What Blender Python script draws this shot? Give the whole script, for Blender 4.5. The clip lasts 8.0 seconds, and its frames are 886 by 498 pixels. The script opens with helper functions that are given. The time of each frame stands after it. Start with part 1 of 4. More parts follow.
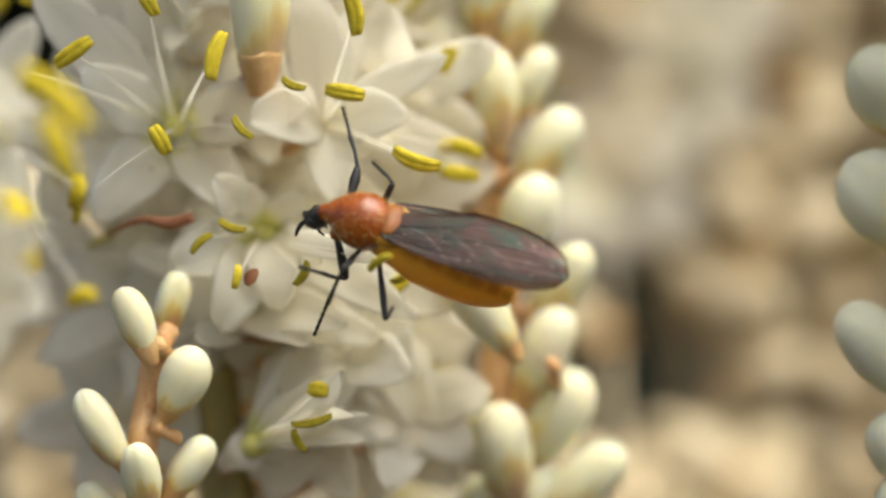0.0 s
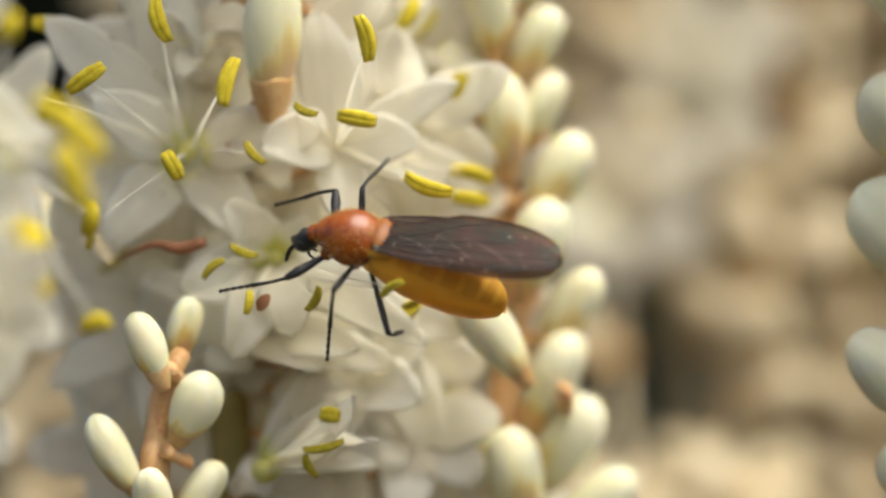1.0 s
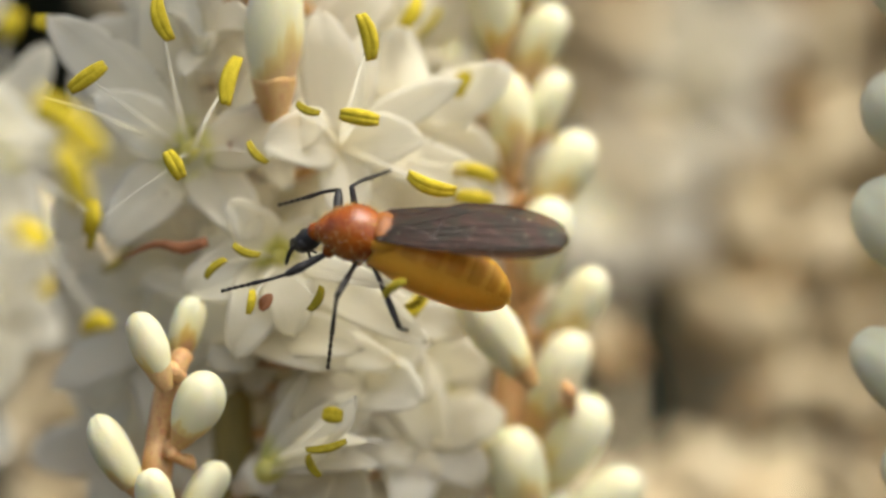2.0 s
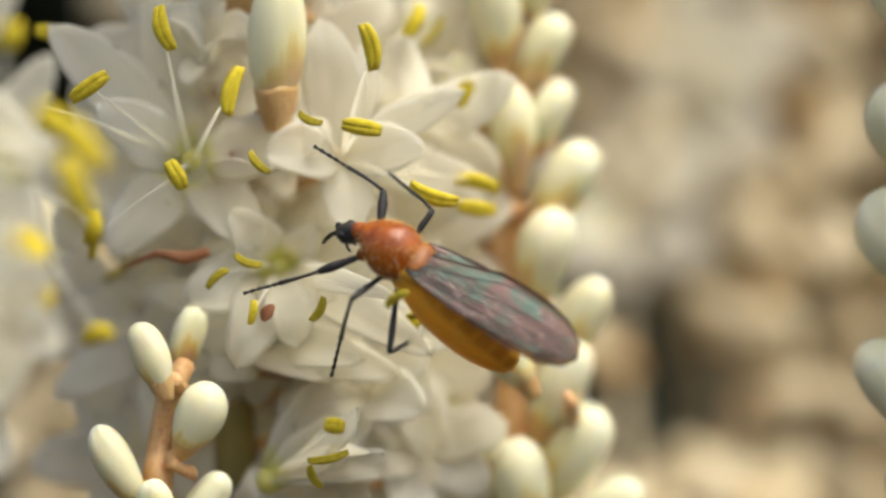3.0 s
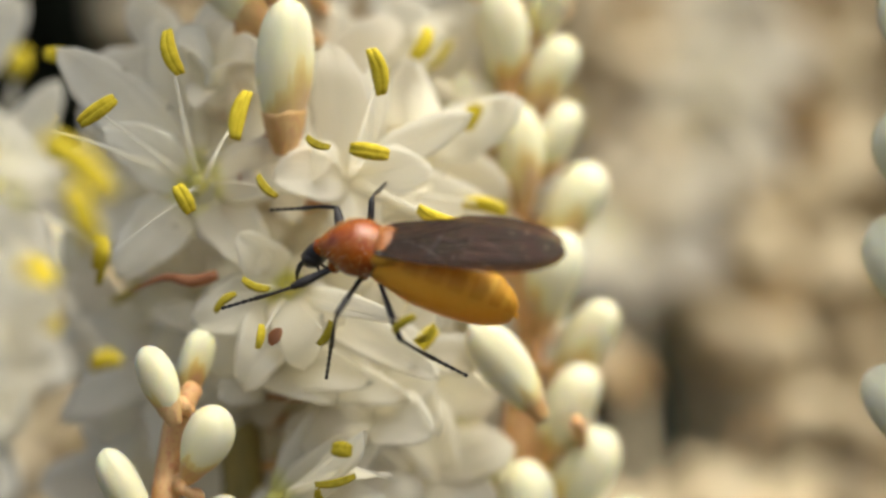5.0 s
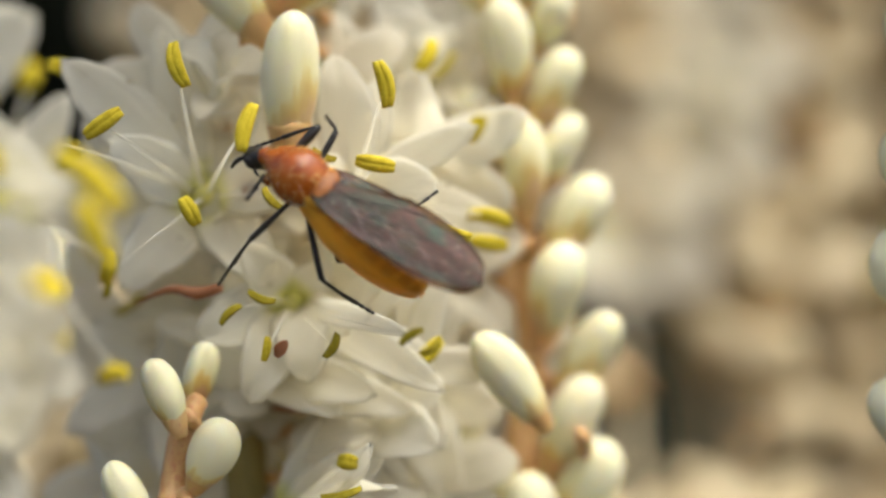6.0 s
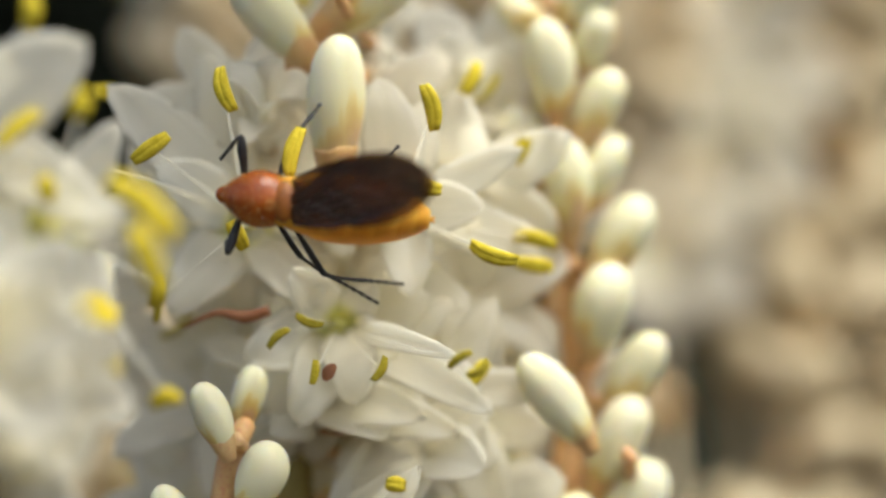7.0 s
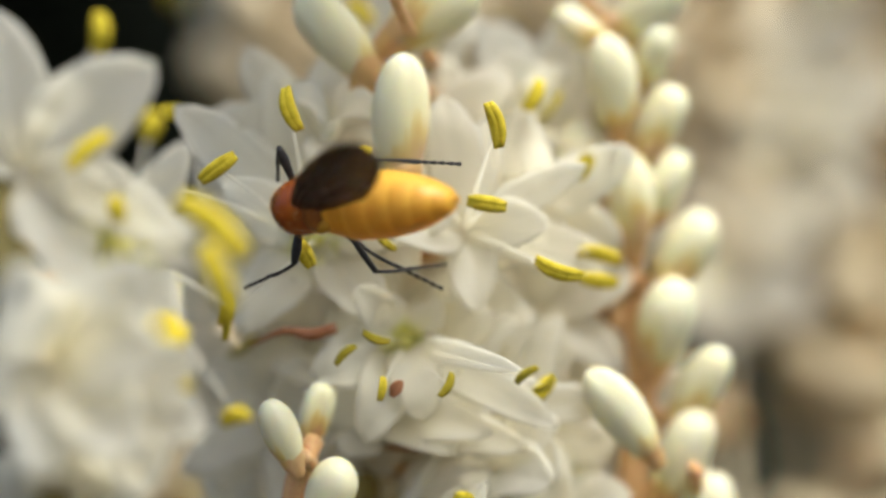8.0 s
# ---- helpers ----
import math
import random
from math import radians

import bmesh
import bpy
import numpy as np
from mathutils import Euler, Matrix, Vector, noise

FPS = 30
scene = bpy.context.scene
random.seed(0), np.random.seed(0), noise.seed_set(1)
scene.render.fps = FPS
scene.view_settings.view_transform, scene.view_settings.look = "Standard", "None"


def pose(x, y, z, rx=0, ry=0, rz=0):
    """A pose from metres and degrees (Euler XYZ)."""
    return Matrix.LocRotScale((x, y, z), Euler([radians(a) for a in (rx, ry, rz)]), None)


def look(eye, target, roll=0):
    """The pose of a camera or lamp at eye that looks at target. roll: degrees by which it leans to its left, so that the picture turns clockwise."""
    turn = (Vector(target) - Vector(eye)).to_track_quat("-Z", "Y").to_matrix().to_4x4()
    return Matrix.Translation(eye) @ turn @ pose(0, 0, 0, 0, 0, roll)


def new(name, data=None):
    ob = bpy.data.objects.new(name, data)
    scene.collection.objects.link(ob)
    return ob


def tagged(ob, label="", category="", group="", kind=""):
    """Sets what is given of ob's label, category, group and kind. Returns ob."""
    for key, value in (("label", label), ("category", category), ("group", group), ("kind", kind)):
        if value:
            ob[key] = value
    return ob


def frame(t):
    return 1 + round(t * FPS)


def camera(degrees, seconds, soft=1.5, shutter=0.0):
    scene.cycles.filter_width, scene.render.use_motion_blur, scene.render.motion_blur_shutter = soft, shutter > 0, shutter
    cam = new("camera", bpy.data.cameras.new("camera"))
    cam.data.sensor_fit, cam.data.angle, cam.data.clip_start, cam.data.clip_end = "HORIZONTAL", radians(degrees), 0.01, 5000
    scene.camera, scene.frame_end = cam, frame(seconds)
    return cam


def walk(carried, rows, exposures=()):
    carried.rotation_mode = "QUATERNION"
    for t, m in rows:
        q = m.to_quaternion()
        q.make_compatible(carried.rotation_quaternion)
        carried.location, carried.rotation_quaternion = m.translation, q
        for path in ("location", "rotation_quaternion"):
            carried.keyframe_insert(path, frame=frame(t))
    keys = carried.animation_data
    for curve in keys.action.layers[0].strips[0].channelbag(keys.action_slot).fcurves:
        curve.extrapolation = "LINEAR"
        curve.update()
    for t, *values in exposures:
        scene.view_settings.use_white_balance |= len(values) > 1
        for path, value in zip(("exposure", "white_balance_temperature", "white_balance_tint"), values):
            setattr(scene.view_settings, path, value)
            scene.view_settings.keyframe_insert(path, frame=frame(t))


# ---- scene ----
# Distances below are in millimetres from the heart of the blossom (x to the right, y away from the camera, z up).
MM = 0.001
cam = camera(19, 8.0, soft=2.6)
cam.data.dof.use_dof = True
cam.data.dof.focus_distance = 0.1008
cam.data.dof.aperture_fstop = 18.5
PATH = [
    (0.0, pose(0.00027, -0.10025, -0.00125, 89.371, 0, -0.278) @ pose(0, 0, 0, 0, 0, 0.019)),
    (0.5, pose(0.00002, -0.10028, -0.00079, 89.505, 0, -0.315) @ pose(0, 0, 0, 0, 0, 0.181)),
    (1.0, pose(-0.00012, -0.10044, -0.00070, 89.619, 0, -0.246) @ pose(0, 0, 0, 0, 0, 0.086)),
    (1.5, pose(0.00012, -0.10022, -0.00082, 89.616, 0, -0.085) @ pose(0, 0, 0, 0, 0, -0.021)),
    (3.0, pose(0.00005, -0.09980, -0.00046, 89.695, 0, -0.034) @ pose(0, 0, 0, 0, 0, 0.111)),
    (3.5, pose(-0.00008, -0.09955, -0.00038, 89.811, 0, -0.082) @ pose(0, 0, 0, 0, 0, 0.084)),
    (4.0, pose(-0.00034, -0.09981, -0.00037, 90.181, 0, -0.083) @ pose(0, 0, 0, 0, 0, 0.014)),
    (4.5, pose(0.00000, -0.10000, -0.00000, 90.000, 0, -0.000) @ pose(0, 0, 0, 0, 0, 0.000)),
    (4.7, pose(0.00042, -0.09986, 0.00019, 89.756, 0, 0.319) @ pose(0, 0, 0, 0, 0, 0.160)),
    (6.0, pose(-0.00087, -0.09984, 0.00082, 89.761, 0, -0.260) @ pose(0, 0, 0, 0, 0, 0.159)),
    (6.5, pose(-0.00052, -0.10042, 0.00132, 89.816, 0, 0.050) @ pose(0, 0, 0, 0, 0, 0.003)),
    (7.0, pose(-0.00189, -0.10006, 0.00107, 90.111, 0, 0.184) @ pose(0, 0, 0, 0, 0, -0.174)),
    (7.5, pose(-0.00207, -0.10046, 0.00129, 90.105, 0, 0.868) @ pose(0, 0, 0, 0, 0, -0.321)),
    (8.0, pose(-0.00229, -0.10078, 0.00118, 90.419, 0, 1.369) @ pose(0, 0, 0, 0, 0, -0.668)),
]
walk(cam, PATH, exposures=((0.0, 1.05, 6400, 1), (6.0, 1.05, 6400, 1), (7.5, 1.11, 6100, 0), (8.0, 1.11, 6100, 0)))

# ---- light ----
SUN_TO = Vector((0.33, -0.26, 0.90)).normalized()
world = bpy.data.worlds.new("sky")
scene.world = world
world.use_nodes = True
wn = world.node_tree
sky = wn.nodes.new("ShaderNodeTexSky")
sky.sky_type = 'NISHITA'
sky.sun_disc = False
sky.air_density = 0.5
sky.dust_density = 6.0
sky.sun_elevation = math.asin(SUN_TO.z)
sky.sun_rotation = math.atan2(SUN_TO.x, SUN_TO.y)
wn.links.new(sky.outputs[0], wn.nodes["Background"].inputs[0])
wn.nodes["Background"].inputs[1].default_value = 0.15
sun = new("sun", bpy.data.lights.new("sun", 'SUN'))
sun.data.energy = 0.70
sun.data.angle = radians(1.5)
sun.data.color = (1.0, 0.96, 0.89)
sun.matrix_world = look(SUN_TO * 5, (0, 0, 0))


# ---- materials ----
class Nodes:
    """A small builder of node materials."""

    def __init__(self, name):
        self.m = bpy.data.materials.new(name)
        self.m.use_nodes = True
        self.t = self.m.node_tree
        self.bsdf = self.t.nodes["Principled BSDF"]
        self.out = self.t.nodes["Material Output"]

    def add(self, kind, ins=None, **props):
        n = self.t.nodes.new(kind)
        for k, v in props.items():
            setattr(n, k, v)
        for k, v in (ins or {}).items():
            self.put(n.inputs[k], v)
        return n

    def put(self, socket, v):
        if isinstance(v, bpy.types.NodeSocket):
            self.t.links.new(v, socket)
        elif isinstance(v, tuple) and len(v) == 3 and socket.type == 'RGBA':
            socket.default_value = (*v, 1)
        else:
            socket.default_value = v

    def coords(self, scale=(1, 1, 1)):
        tc = self.add("ShaderNodeTexCoord")
        mp = self.add("ShaderNodeMapping", {"Vector": tc.outputs["Object"], "Scale": scale})
        return mp.outputs[0]

    def noise(self, vec, scale, detail=4.0, rough=0.55):
        return self.add("ShaderNodeTexNoise", {"Vector": vec, "Scale": scale, "Detail": detail, "Roughness": rough}).outputs[0]

    def ramp(self, fac, *stops):
        r = self.add("ShaderNodeValToRGB", {"Fac": fac})
        el = r.color_ramp.elements
        while len(el) < len(stops):
            el.new(0.5)
        for e, (p, c) in zip(el, stops):
            e.position, e.color = p, (*c, 1)
        return r.outputs[0]

    def mix(self, fac, a, b, blend='MIX'):
        n = self.t.nodes.new("ShaderNodeMix")
        n.data_type, n.blend_type = 'RGBA', blend
        self.put(n.inputs[0], fac)
        self.put(n.inputs[6], a)
        self.put(n.inputs[7], b)
        return n.outputs[2]

    def math(self, op, a, b=0.0):
        n = self.t.nodes.new("ShaderNodeMath")
        n.operation = op
        self.put(n.inputs[0], a)
        self.put(n.inputs[1], b)
        return n.outputs[0]

    def bump(self, height, strength, dist):
        return self.add("ShaderNodeBump", {"Height": height, "Strength": strength, "Distance": dist}).outputs[0]

    def main(self, **kw):
        for k, v in kw.items():
            self.put(self.bsdf.inputs[k.replace("_", " ")], v)

    def translucent(self, color, fac, normal=None):
        tr = self.add("ShaderNodeBsdfTranslucent", {"Color": color})
        if normal is not None:
            self.put(tr.inputs["Normal"], normal)
        mx = self.add("ShaderNodeMixShader", {0: fac, 1: self.bsdf.outputs[0], 2: tr.outputs[0]})
        self.t.links.new(mx.outputs[0], self.out.inputs[0])


def petal_material(name, base):
    """White petal skin; base: how far its yellow-green foot reaches, in mm."""
    n = Nodes(name)
    long = n.coords((250, 2600, 900))
    fine = n.noise(long, 1.0, 5)
    broad = n.noise(n.coords(), 420, 3)
    col = n.mix(n.ramp(broad, (0.35, (0, 0, 0)), (0.75, (1, 1, 1))), (0.92, 0.905, 0.865), (0.92, 0.90, 0.84))
    foot = n.math('MULTIPLY', n.add("ShaderNodeSeparateXYZ", {0: n.coords()}).outputs[0], 1000.0)
    foot = n.math('SUBTRACT', base, foot)
    foot = n.ramp(foot, (0.0, (0, 0, 0)), (0.7, (1, 1, 1)))
    col = n.mix(foot, col, (0.86, 0.84, 0.44))
    nor = n.bump(fine, 0.6, 0.00014)
    spark = n.noise(n.coords(), 9000, 2)
    n.main(Base_Color=col, Roughness=n.ramp(spark, (0.3, (0.34, 0.34, 0.34)), (0.7, (0.55, 0.55, 0.55))), Normal=nor)
    n.main(Specular_IOR_Level=0.45)
    n.translucent(n.mix(foot, (0.97, 0.94, 0.825), (0.86, 0.86, 0.40)), 0.78, nor)
    skin = n.out.inputs[0].links[0].from_socket
    clear = n.add("ShaderNodeBsdfTransparent", {"Color": (0.98, 0.97, 0.93)})
    mx = n.add("ShaderNodeMixShader", {0: 0.22, 1: skin, 2: clear.outputs[0]})
    n.t.links.new(mx.outputs[0], n.out.inputs[0])
    return n.m


def bud_material():
    n = Nodes("bud_cream")
    vec = n.coords()
    sep = n.add("ShaderNodeSeparateXYZ", {0: vec})
    broad = n.noise(vec, 700, 3)
    fine = n.noise(vec, 5200, 4)
    streak = n.noise(n.coords((1, 1, 0.35)), 1000, 3)
    side = n.math('MULTIPLY', sep.outputs[0], 170.0)
    up = n.math('ADD', n.math('MULTIPLY', sep.outputs[2], 357.0), side)
    up = n.math('ADD', up, n.math('MULTIPLY', n.math('SUBTRACT', streak, 0.5), 1.1))
    col = n.ramp(up, (0.0, (0.52, 0.27, 0.10)), (0.10, (0.60, 0.38, 0.07)), (0.20, (0.68, 0.53, 0.16)), (0.28, (0.73, 0.67, 0.37)), (0.42, (0.715, 0.675, 0.44)), (1.0, (0.735, 0.705, 0.50)))
    col = n.mix(n.math('MULTIPLY', fine, 0.25), col, (0.68, 0.65, 0.42))
    col = n.mix(n.ramp(broad, (0.5, (0, 0, 0)), (0.75, (0.35, 0.35, 0.35))), col, (0.70, 0.68, 0.42))
    rnd = n.add("ShaderNodeObjectInfo").outputs["Random"]
    col = n.mix(n.math('MULTIPLY', rnd, 0.3), col, (0.70, 0.68, 0.46))
    nor = n.bump(fine, 0.25, 0.00006)
    n.main(Base_Color=col, Roughness=0.5, Normal=nor, Specular_IOR_Level=0.3)
    n.main(Subsurface_Weight=0.8, Subsurface_Scale=0.0007)
    n.bsdf.inputs["Subsurface Radius"].default_value = (1.0, 0.85, 0.45)
    return n.m


def plain_material(name, a, b, scale, rough=0.5, bump=0.2, dist=0.0001, stretch=(1, 1, 1), spec=0.4, translucent=None):
    n = Nodes(name)
    vec = n.coords(stretch)
    broad = n.noise(vec, scale, 4)
    fine = n.noise(vec, scale * 7, 4)
    fac = n.math('ADD', n.math('MULTIPLY', broad, 0.65), n.math('MULTIPLY', fine, 0.35))
    col = n.ramp(fac, (0.34, a), (0.66, b))
    nor = n.bump(fine, bump, dist)
    n.main(Base_Color=col, Roughness=rough, Normal=nor, Specular_IOR_Level=spec)
    if translucent:
        n.translucent(translucent, 0.3, nor)
    return n.m


def stem_material(name, a, b, fleck):
    """Waxy skin of a stem: tan, with fine pinkish-red flecks and a rough grain."""
    n = Nodes(name)
    vec = n.coords((1, 1, 0.6))
    broad = n.noise(vec, 900, 4)
    fine = n.noise(vec, 6500, 4, 0.65)
    col = n.ramp(broad, (0.32, a), (0.68, b))
    col = n.mix(n.ramp(fine, (0.52, (0, 0, 0)), (0.66, (0.75, 0.75, 0.75))), col, fleck)
    nor = n.bump(fine, 0.7, 0.0001)
    n.main(Base_Color=col, Roughness=0.45, Normal=nor, Specular_IOR_Level=0.4, Subsurface_Weight=0.3, Subsurface_Scale=0.0004)
    n.bsdf.inputs["Subsurface Radius"].default_value = (1.0, 0.5, 0.25)
    return n.m


def wing_material():
    n = Nodes("wing_membrane")
    vec = n.coords((500, 900, 900))
    broad = n.noise(vec, 1.2, 4)
    fine = n.noise(n.coords((420, 4200, 4200)), 1.0, 4)
    col = n.ramp(broad, (0.3, (0.030, 0.017, 0.010)), (0.7, (0.064, 0.036, 0.022)))
    nor = n.bump(fine, 0.35, 0.0001)
    n.main(Base_Color=col, Roughness=0.29, Normal=nor, Specular_IOR_Level=0.5, IOR=1.55)
    n.main(Thin_Film_Thickness=n.math('ADD', 700.0, n.math('MULTIPLY', broad, 900.0)), Thin_Film_IOR=1.38)
    clear = n.add("ShaderNodeBsdfTransparent", {"Color": (0.92, 0.74, 0.54)})
    mx = n.add("ShaderNodeMixShader", {0: 0.38, 1: n.bsdf.outputs[0], 2: clear.outputs[0]})
    n.t.links.new(mx.outputs[0], n.out.inputs[0])
    return n.m


M_PETAL = petal_material("petal_white", 1.5)
M_WHITE = petal_material("petal_plain_white", -20.0)
M_BUD = bud_material()
M_STEM = stem_material("stem_pink_tan", (0.52, 0.29, 0.10), (0.70, 0.46, 0.22), (0.50, 0.19, 0.10))
M_BRACT = stem_material("bract_pink", (0.49, 0.28, 0.08), (0.68, 0.47, 0.22), (0.52, 0.24, 0.12))
M_BROWN = plain_material("bract_brown", (0.22, 0.09, 0.04), (0.40, 0.19, 0.09), 900, 0.5, 0.4, 0.00008, translucent=(0.6, 0.28, 0.12))
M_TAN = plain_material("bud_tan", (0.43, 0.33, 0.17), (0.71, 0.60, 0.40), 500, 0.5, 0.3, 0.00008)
M_OLIVE = plain_material("stalk_olive", (0.16, 0.13, 0.03), (0.30, 0.22, 0.06), 500, 0.5, 0.3, 0.0001, (1, 1, 0.3))
M_ANTHER = plain_material("anther_yellow", (0.46, 0.35, 0.012), (0.72, 0.57, 0.045), 3500, 0.75, 0.8, 0.00006, spec=0.2)
M_ANTHER_OLD = plain_material("anther_olive", (0.28, 0.22, 0.012), (0.50, 0.40, 0.035), 3500, 0.8, 0.8, 0.00006, spec=0.2)
M_HEART = plain_material("ovary_yellow_green", (0.74, 0.68, 0.15), (0.88, 0.82, 0.32), 1400, 0.4, 0.2, 0.00005, translucent=(0.8, 0.8, 0.3))
# leaf green taken down to near-black, so the colour carries the deep shade
M_LEAF = plain_material("leaf_shade_dark", (0.010, 0.012, 0.008), (0.030, 0.032, 0.020), 40, 0.8, 0.2, 0.0005, spec=0.06)
M_SOIL = plain_material("soil", (0.02, 0.016, 0.012), (0.06, 0.05, 0.035), 6, 0.9, 0.6, 0.01, spec=0.1)
M_THORAX = plain_material("thorax_orange_red", (0.18, 0.030, 0.002), (0.40, 0.098, 0.006), 1500, 0.20, 0.35, 0.00008, spec=0.5)
M_ABDOMEN = plain_material("abdomen_amber", (0.78, 0.44, 0.04), (0.86, 0.54, 0.075), 900, 0.36, 0.3, 0.00005, translucent=(0.9, 0.5, 0.08))
M_TERGITE = plain_material("tergite_orange", (0.69, 0.36, 0.031), (0.80, 0.46, 0.058), 900, 0.36, 0.3, 0.00005, translucent=(0.85, 0.4, 0.05))
M_SCUTELLUM = plain_material("scutellum_gold", (0.14, 0.036, 0.003), (0.36, 0.12, 0.013), 2200, 0.28, 0.6, 0.00006, spec=0.45)
M_BLACK = plain_material("leg_black", (0.008, 0.007, 0.007), (0.03, 0.026, 0.024), 3000, 0.42, 0.6, 0.00005)
M_HAIR = plain_material("hair_gold", (0.60, 0.32, 0.07), (0.80, 0.52, 0.16), 2000, 0.35, 0.1, 0.00002)
M_WING = wing_material()
# paler than the membrane: the glint along the creases is put into the colour
M_CREASE = plain_material("wing_crease", (0.10, 0.07, 0.06), (0.26, 0.20, 0.18), 2500, 0.3, 0.2, 0.00003, spec=0.7)
M_GRAIN = plain_material("pollen_pale", (0.70, 0.66, 0.50), (0.85, 0.82, 0.70), 4000, 0.6, 0.2, 0.00001)
M_VEIN = plain_material("vein_dark", (0.012, 0.008, 0.008), (0.03, 0.02, 0.016), 2500, 0.3, 0.2, 0.00003, spec=0.6)


# ---- mesh tools ----
def mesh_of(name, verts, faces, smooth=True):
    me = bpy.data.meshes.new(name)
    me.from_pydata([tuple(float(c) * MM for c in v) for v in verts], [], faces)
    if smooth:
        me.polygons.foreach_set("use_smooth", [True] * len(me.polygons))
    me.update()
    return me


def put(name, me, material, parent=None, m=None, label=""):
    """One mesh object (a part when it has a parent) at the pose m, given in its parent's space."""
    if not me.materials:
        me.materials.append(material)
    ob = new(name, me)
    ob.parent = parent
    if m is not None:
        ob.matrix_basis = m
    return tagged(ob, label)


def at(p):
    return Matrix.Translation(Vector(p) * MM)


def aim(p, axis, up=(0, -1, 0), scale=1.0):
    """A pose at p (mm) whose local z points along axis and whose local x leans to up."""
    z = Vector(axis).normalized()
    x = Vector(up) - z * z.dot(Vector(up))
    if x.length < 1e-4:
        x = z.orthogonal()
    x.normalize()
    y = z.cross(x)
    r = Matrix((x, y, z)).transposed().to_4x4()
    return at(p) @ r @ Matrix.Diagonal((scale, scale, scale, 1))


def along(p, axis, normal):
    """A pose at p (mm) whose local x points along axis and whose local z leans to normal."""
    x = Vector(axis).normalized()
    z = Vector(normal) - x * x.dot(Vector(normal))
    if z.length < 1e-4:
        z = x.orthogonal()
    z.normalize()
    r = Matrix((x, z.cross(x), z)).transposed().to_4x4()
    return at(p) @ r


def tube(name, pts, radii, segs=10, lumps=0.0, closed=True):
    """A round stem along a smooth line through pts (mm)."""
    pts = [Vector(p) for p in pts]
    fine, rad = [], []
    for i in range(len(pts) - 1):
        p0, p1, p2, p3 = pts[max(i - 1, 0)], pts[i], pts[i + 1], pts[min(i + 2, len(pts) - 1)]
        steps = max(3, min(14, int((p2 - p1).length / 0.6)))
        for k in range(steps):
            s = k / steps
            fine.append(0.5 * ((2 * p1) + (p2 - p0) * s + (2 * p0 - 5 * p1 + 4 * p2 - p3) * s * s + (3 * p1 - p0 - 3 * p2 + p3) * s ** 3))
            rad.append(radii[i] * (1 - s) + radii[i + 1] * s)
    fine.append(pts[-1])
    rad.append(radii[-1])
    verts, faces = [], []
    side = Vector((0, -1, 0.01))
    for i, p in enumerate(fine):
        d = (fine[min(i + 1, len(fine) - 1)] - fine[max(i - 1, 0)]).normalized()
        side = (side - d * d.dot(side)).normalized()
        other = d.cross(side)
        for k in range(segs):
            a = 2 * math.pi * k / segs
            r = rad[i] * (1 + lumps * noise.noise(p * 0.9 + Vector((math.cos(a), math.sin(a), 0))))
            verts.append(p + side * math.cos(a) * r + other * math.sin(a) * r)
    for i in range(len(fine) - 1):
        for k in range(segs):
            a, b = i * segs + k, i * segs + (k + 1) % segs
            faces.append((a, b, b + segs, a + segs))
    if closed:
        faces.append(tuple(range(segs - 1, -1, -1)))
        faces.append(tuple(range(len(verts) - segs, len(verts))))
    return mesh_of(name, verts, faces)


def lathe(name, profile, segs=14, ridge=0.0, folds=3, squash=1.0, bend=0.0):
    """A turned body along z: profile of (height, radius) in mm, with a few shallow folds round it."""
    verts, faces = [], []
    top = profile[-1][0]
    for h, r in profile:
        for k in range(segs):
            a = 2 * math.pi * k / segs
            q = r * (1 + ridge * (abs(math.cos(folds * a / 2)) - 0.6) * math.sin(math.pi * min(1, max(0, h / top))))
            verts.append((q * math.cos(a) + bend * (h / top) ** 2, q * math.sin(a) * squash, h))
    n = len(profile)
    for i in range(n - 1):
        for k in range(segs):
            a, b = i * segs + k, i * segs + (k + 1) % segs
            faces.append((a, b, b + segs, a + segs))
    faces.append(tuple(range(segs - 1, -1, -1)))
    faces.append(tuple(range((n - 1) * segs, n * segs)))
    return mesh_of(name, verts, faces)


def ball(name, rx, ry, rz, segs=20, rings=14, warp=0.0, seed=0.0):
    verts, faces = [(0, 0, -rz)], []
    for i in range(1, rings):
        b = math.pi * i / rings
        for k in range(segs):
            a = 2 * math.pi * k / segs
            v = Vector((rx * math.sin(b) * math.cos(a), ry * math.sin(b) * math.sin(a), -rz * math.cos(b)))
            verts.append(v * (1 + warp * noise.noise(v * 1.4 + Vector((seed, 0, 0)))))
    verts.append((0, 0, rz))
    for k in range(segs):
        faces.append((0, 1 + (k + 1) % segs, 1 + k))
        faces.append((len(verts) - 1, len(verts) - 1 - segs + k, len(verts) - 1 - segs + (k + 1) % segs))
    for i in range(rings - 2):
        for k in range(segs):
            a, b = 1 + i * segs + k, 1 + i * segs + (k + 1) % segs
            faces.append((a, b, b + segs, a + segs))
    return mesh_of(name, verts, faces)


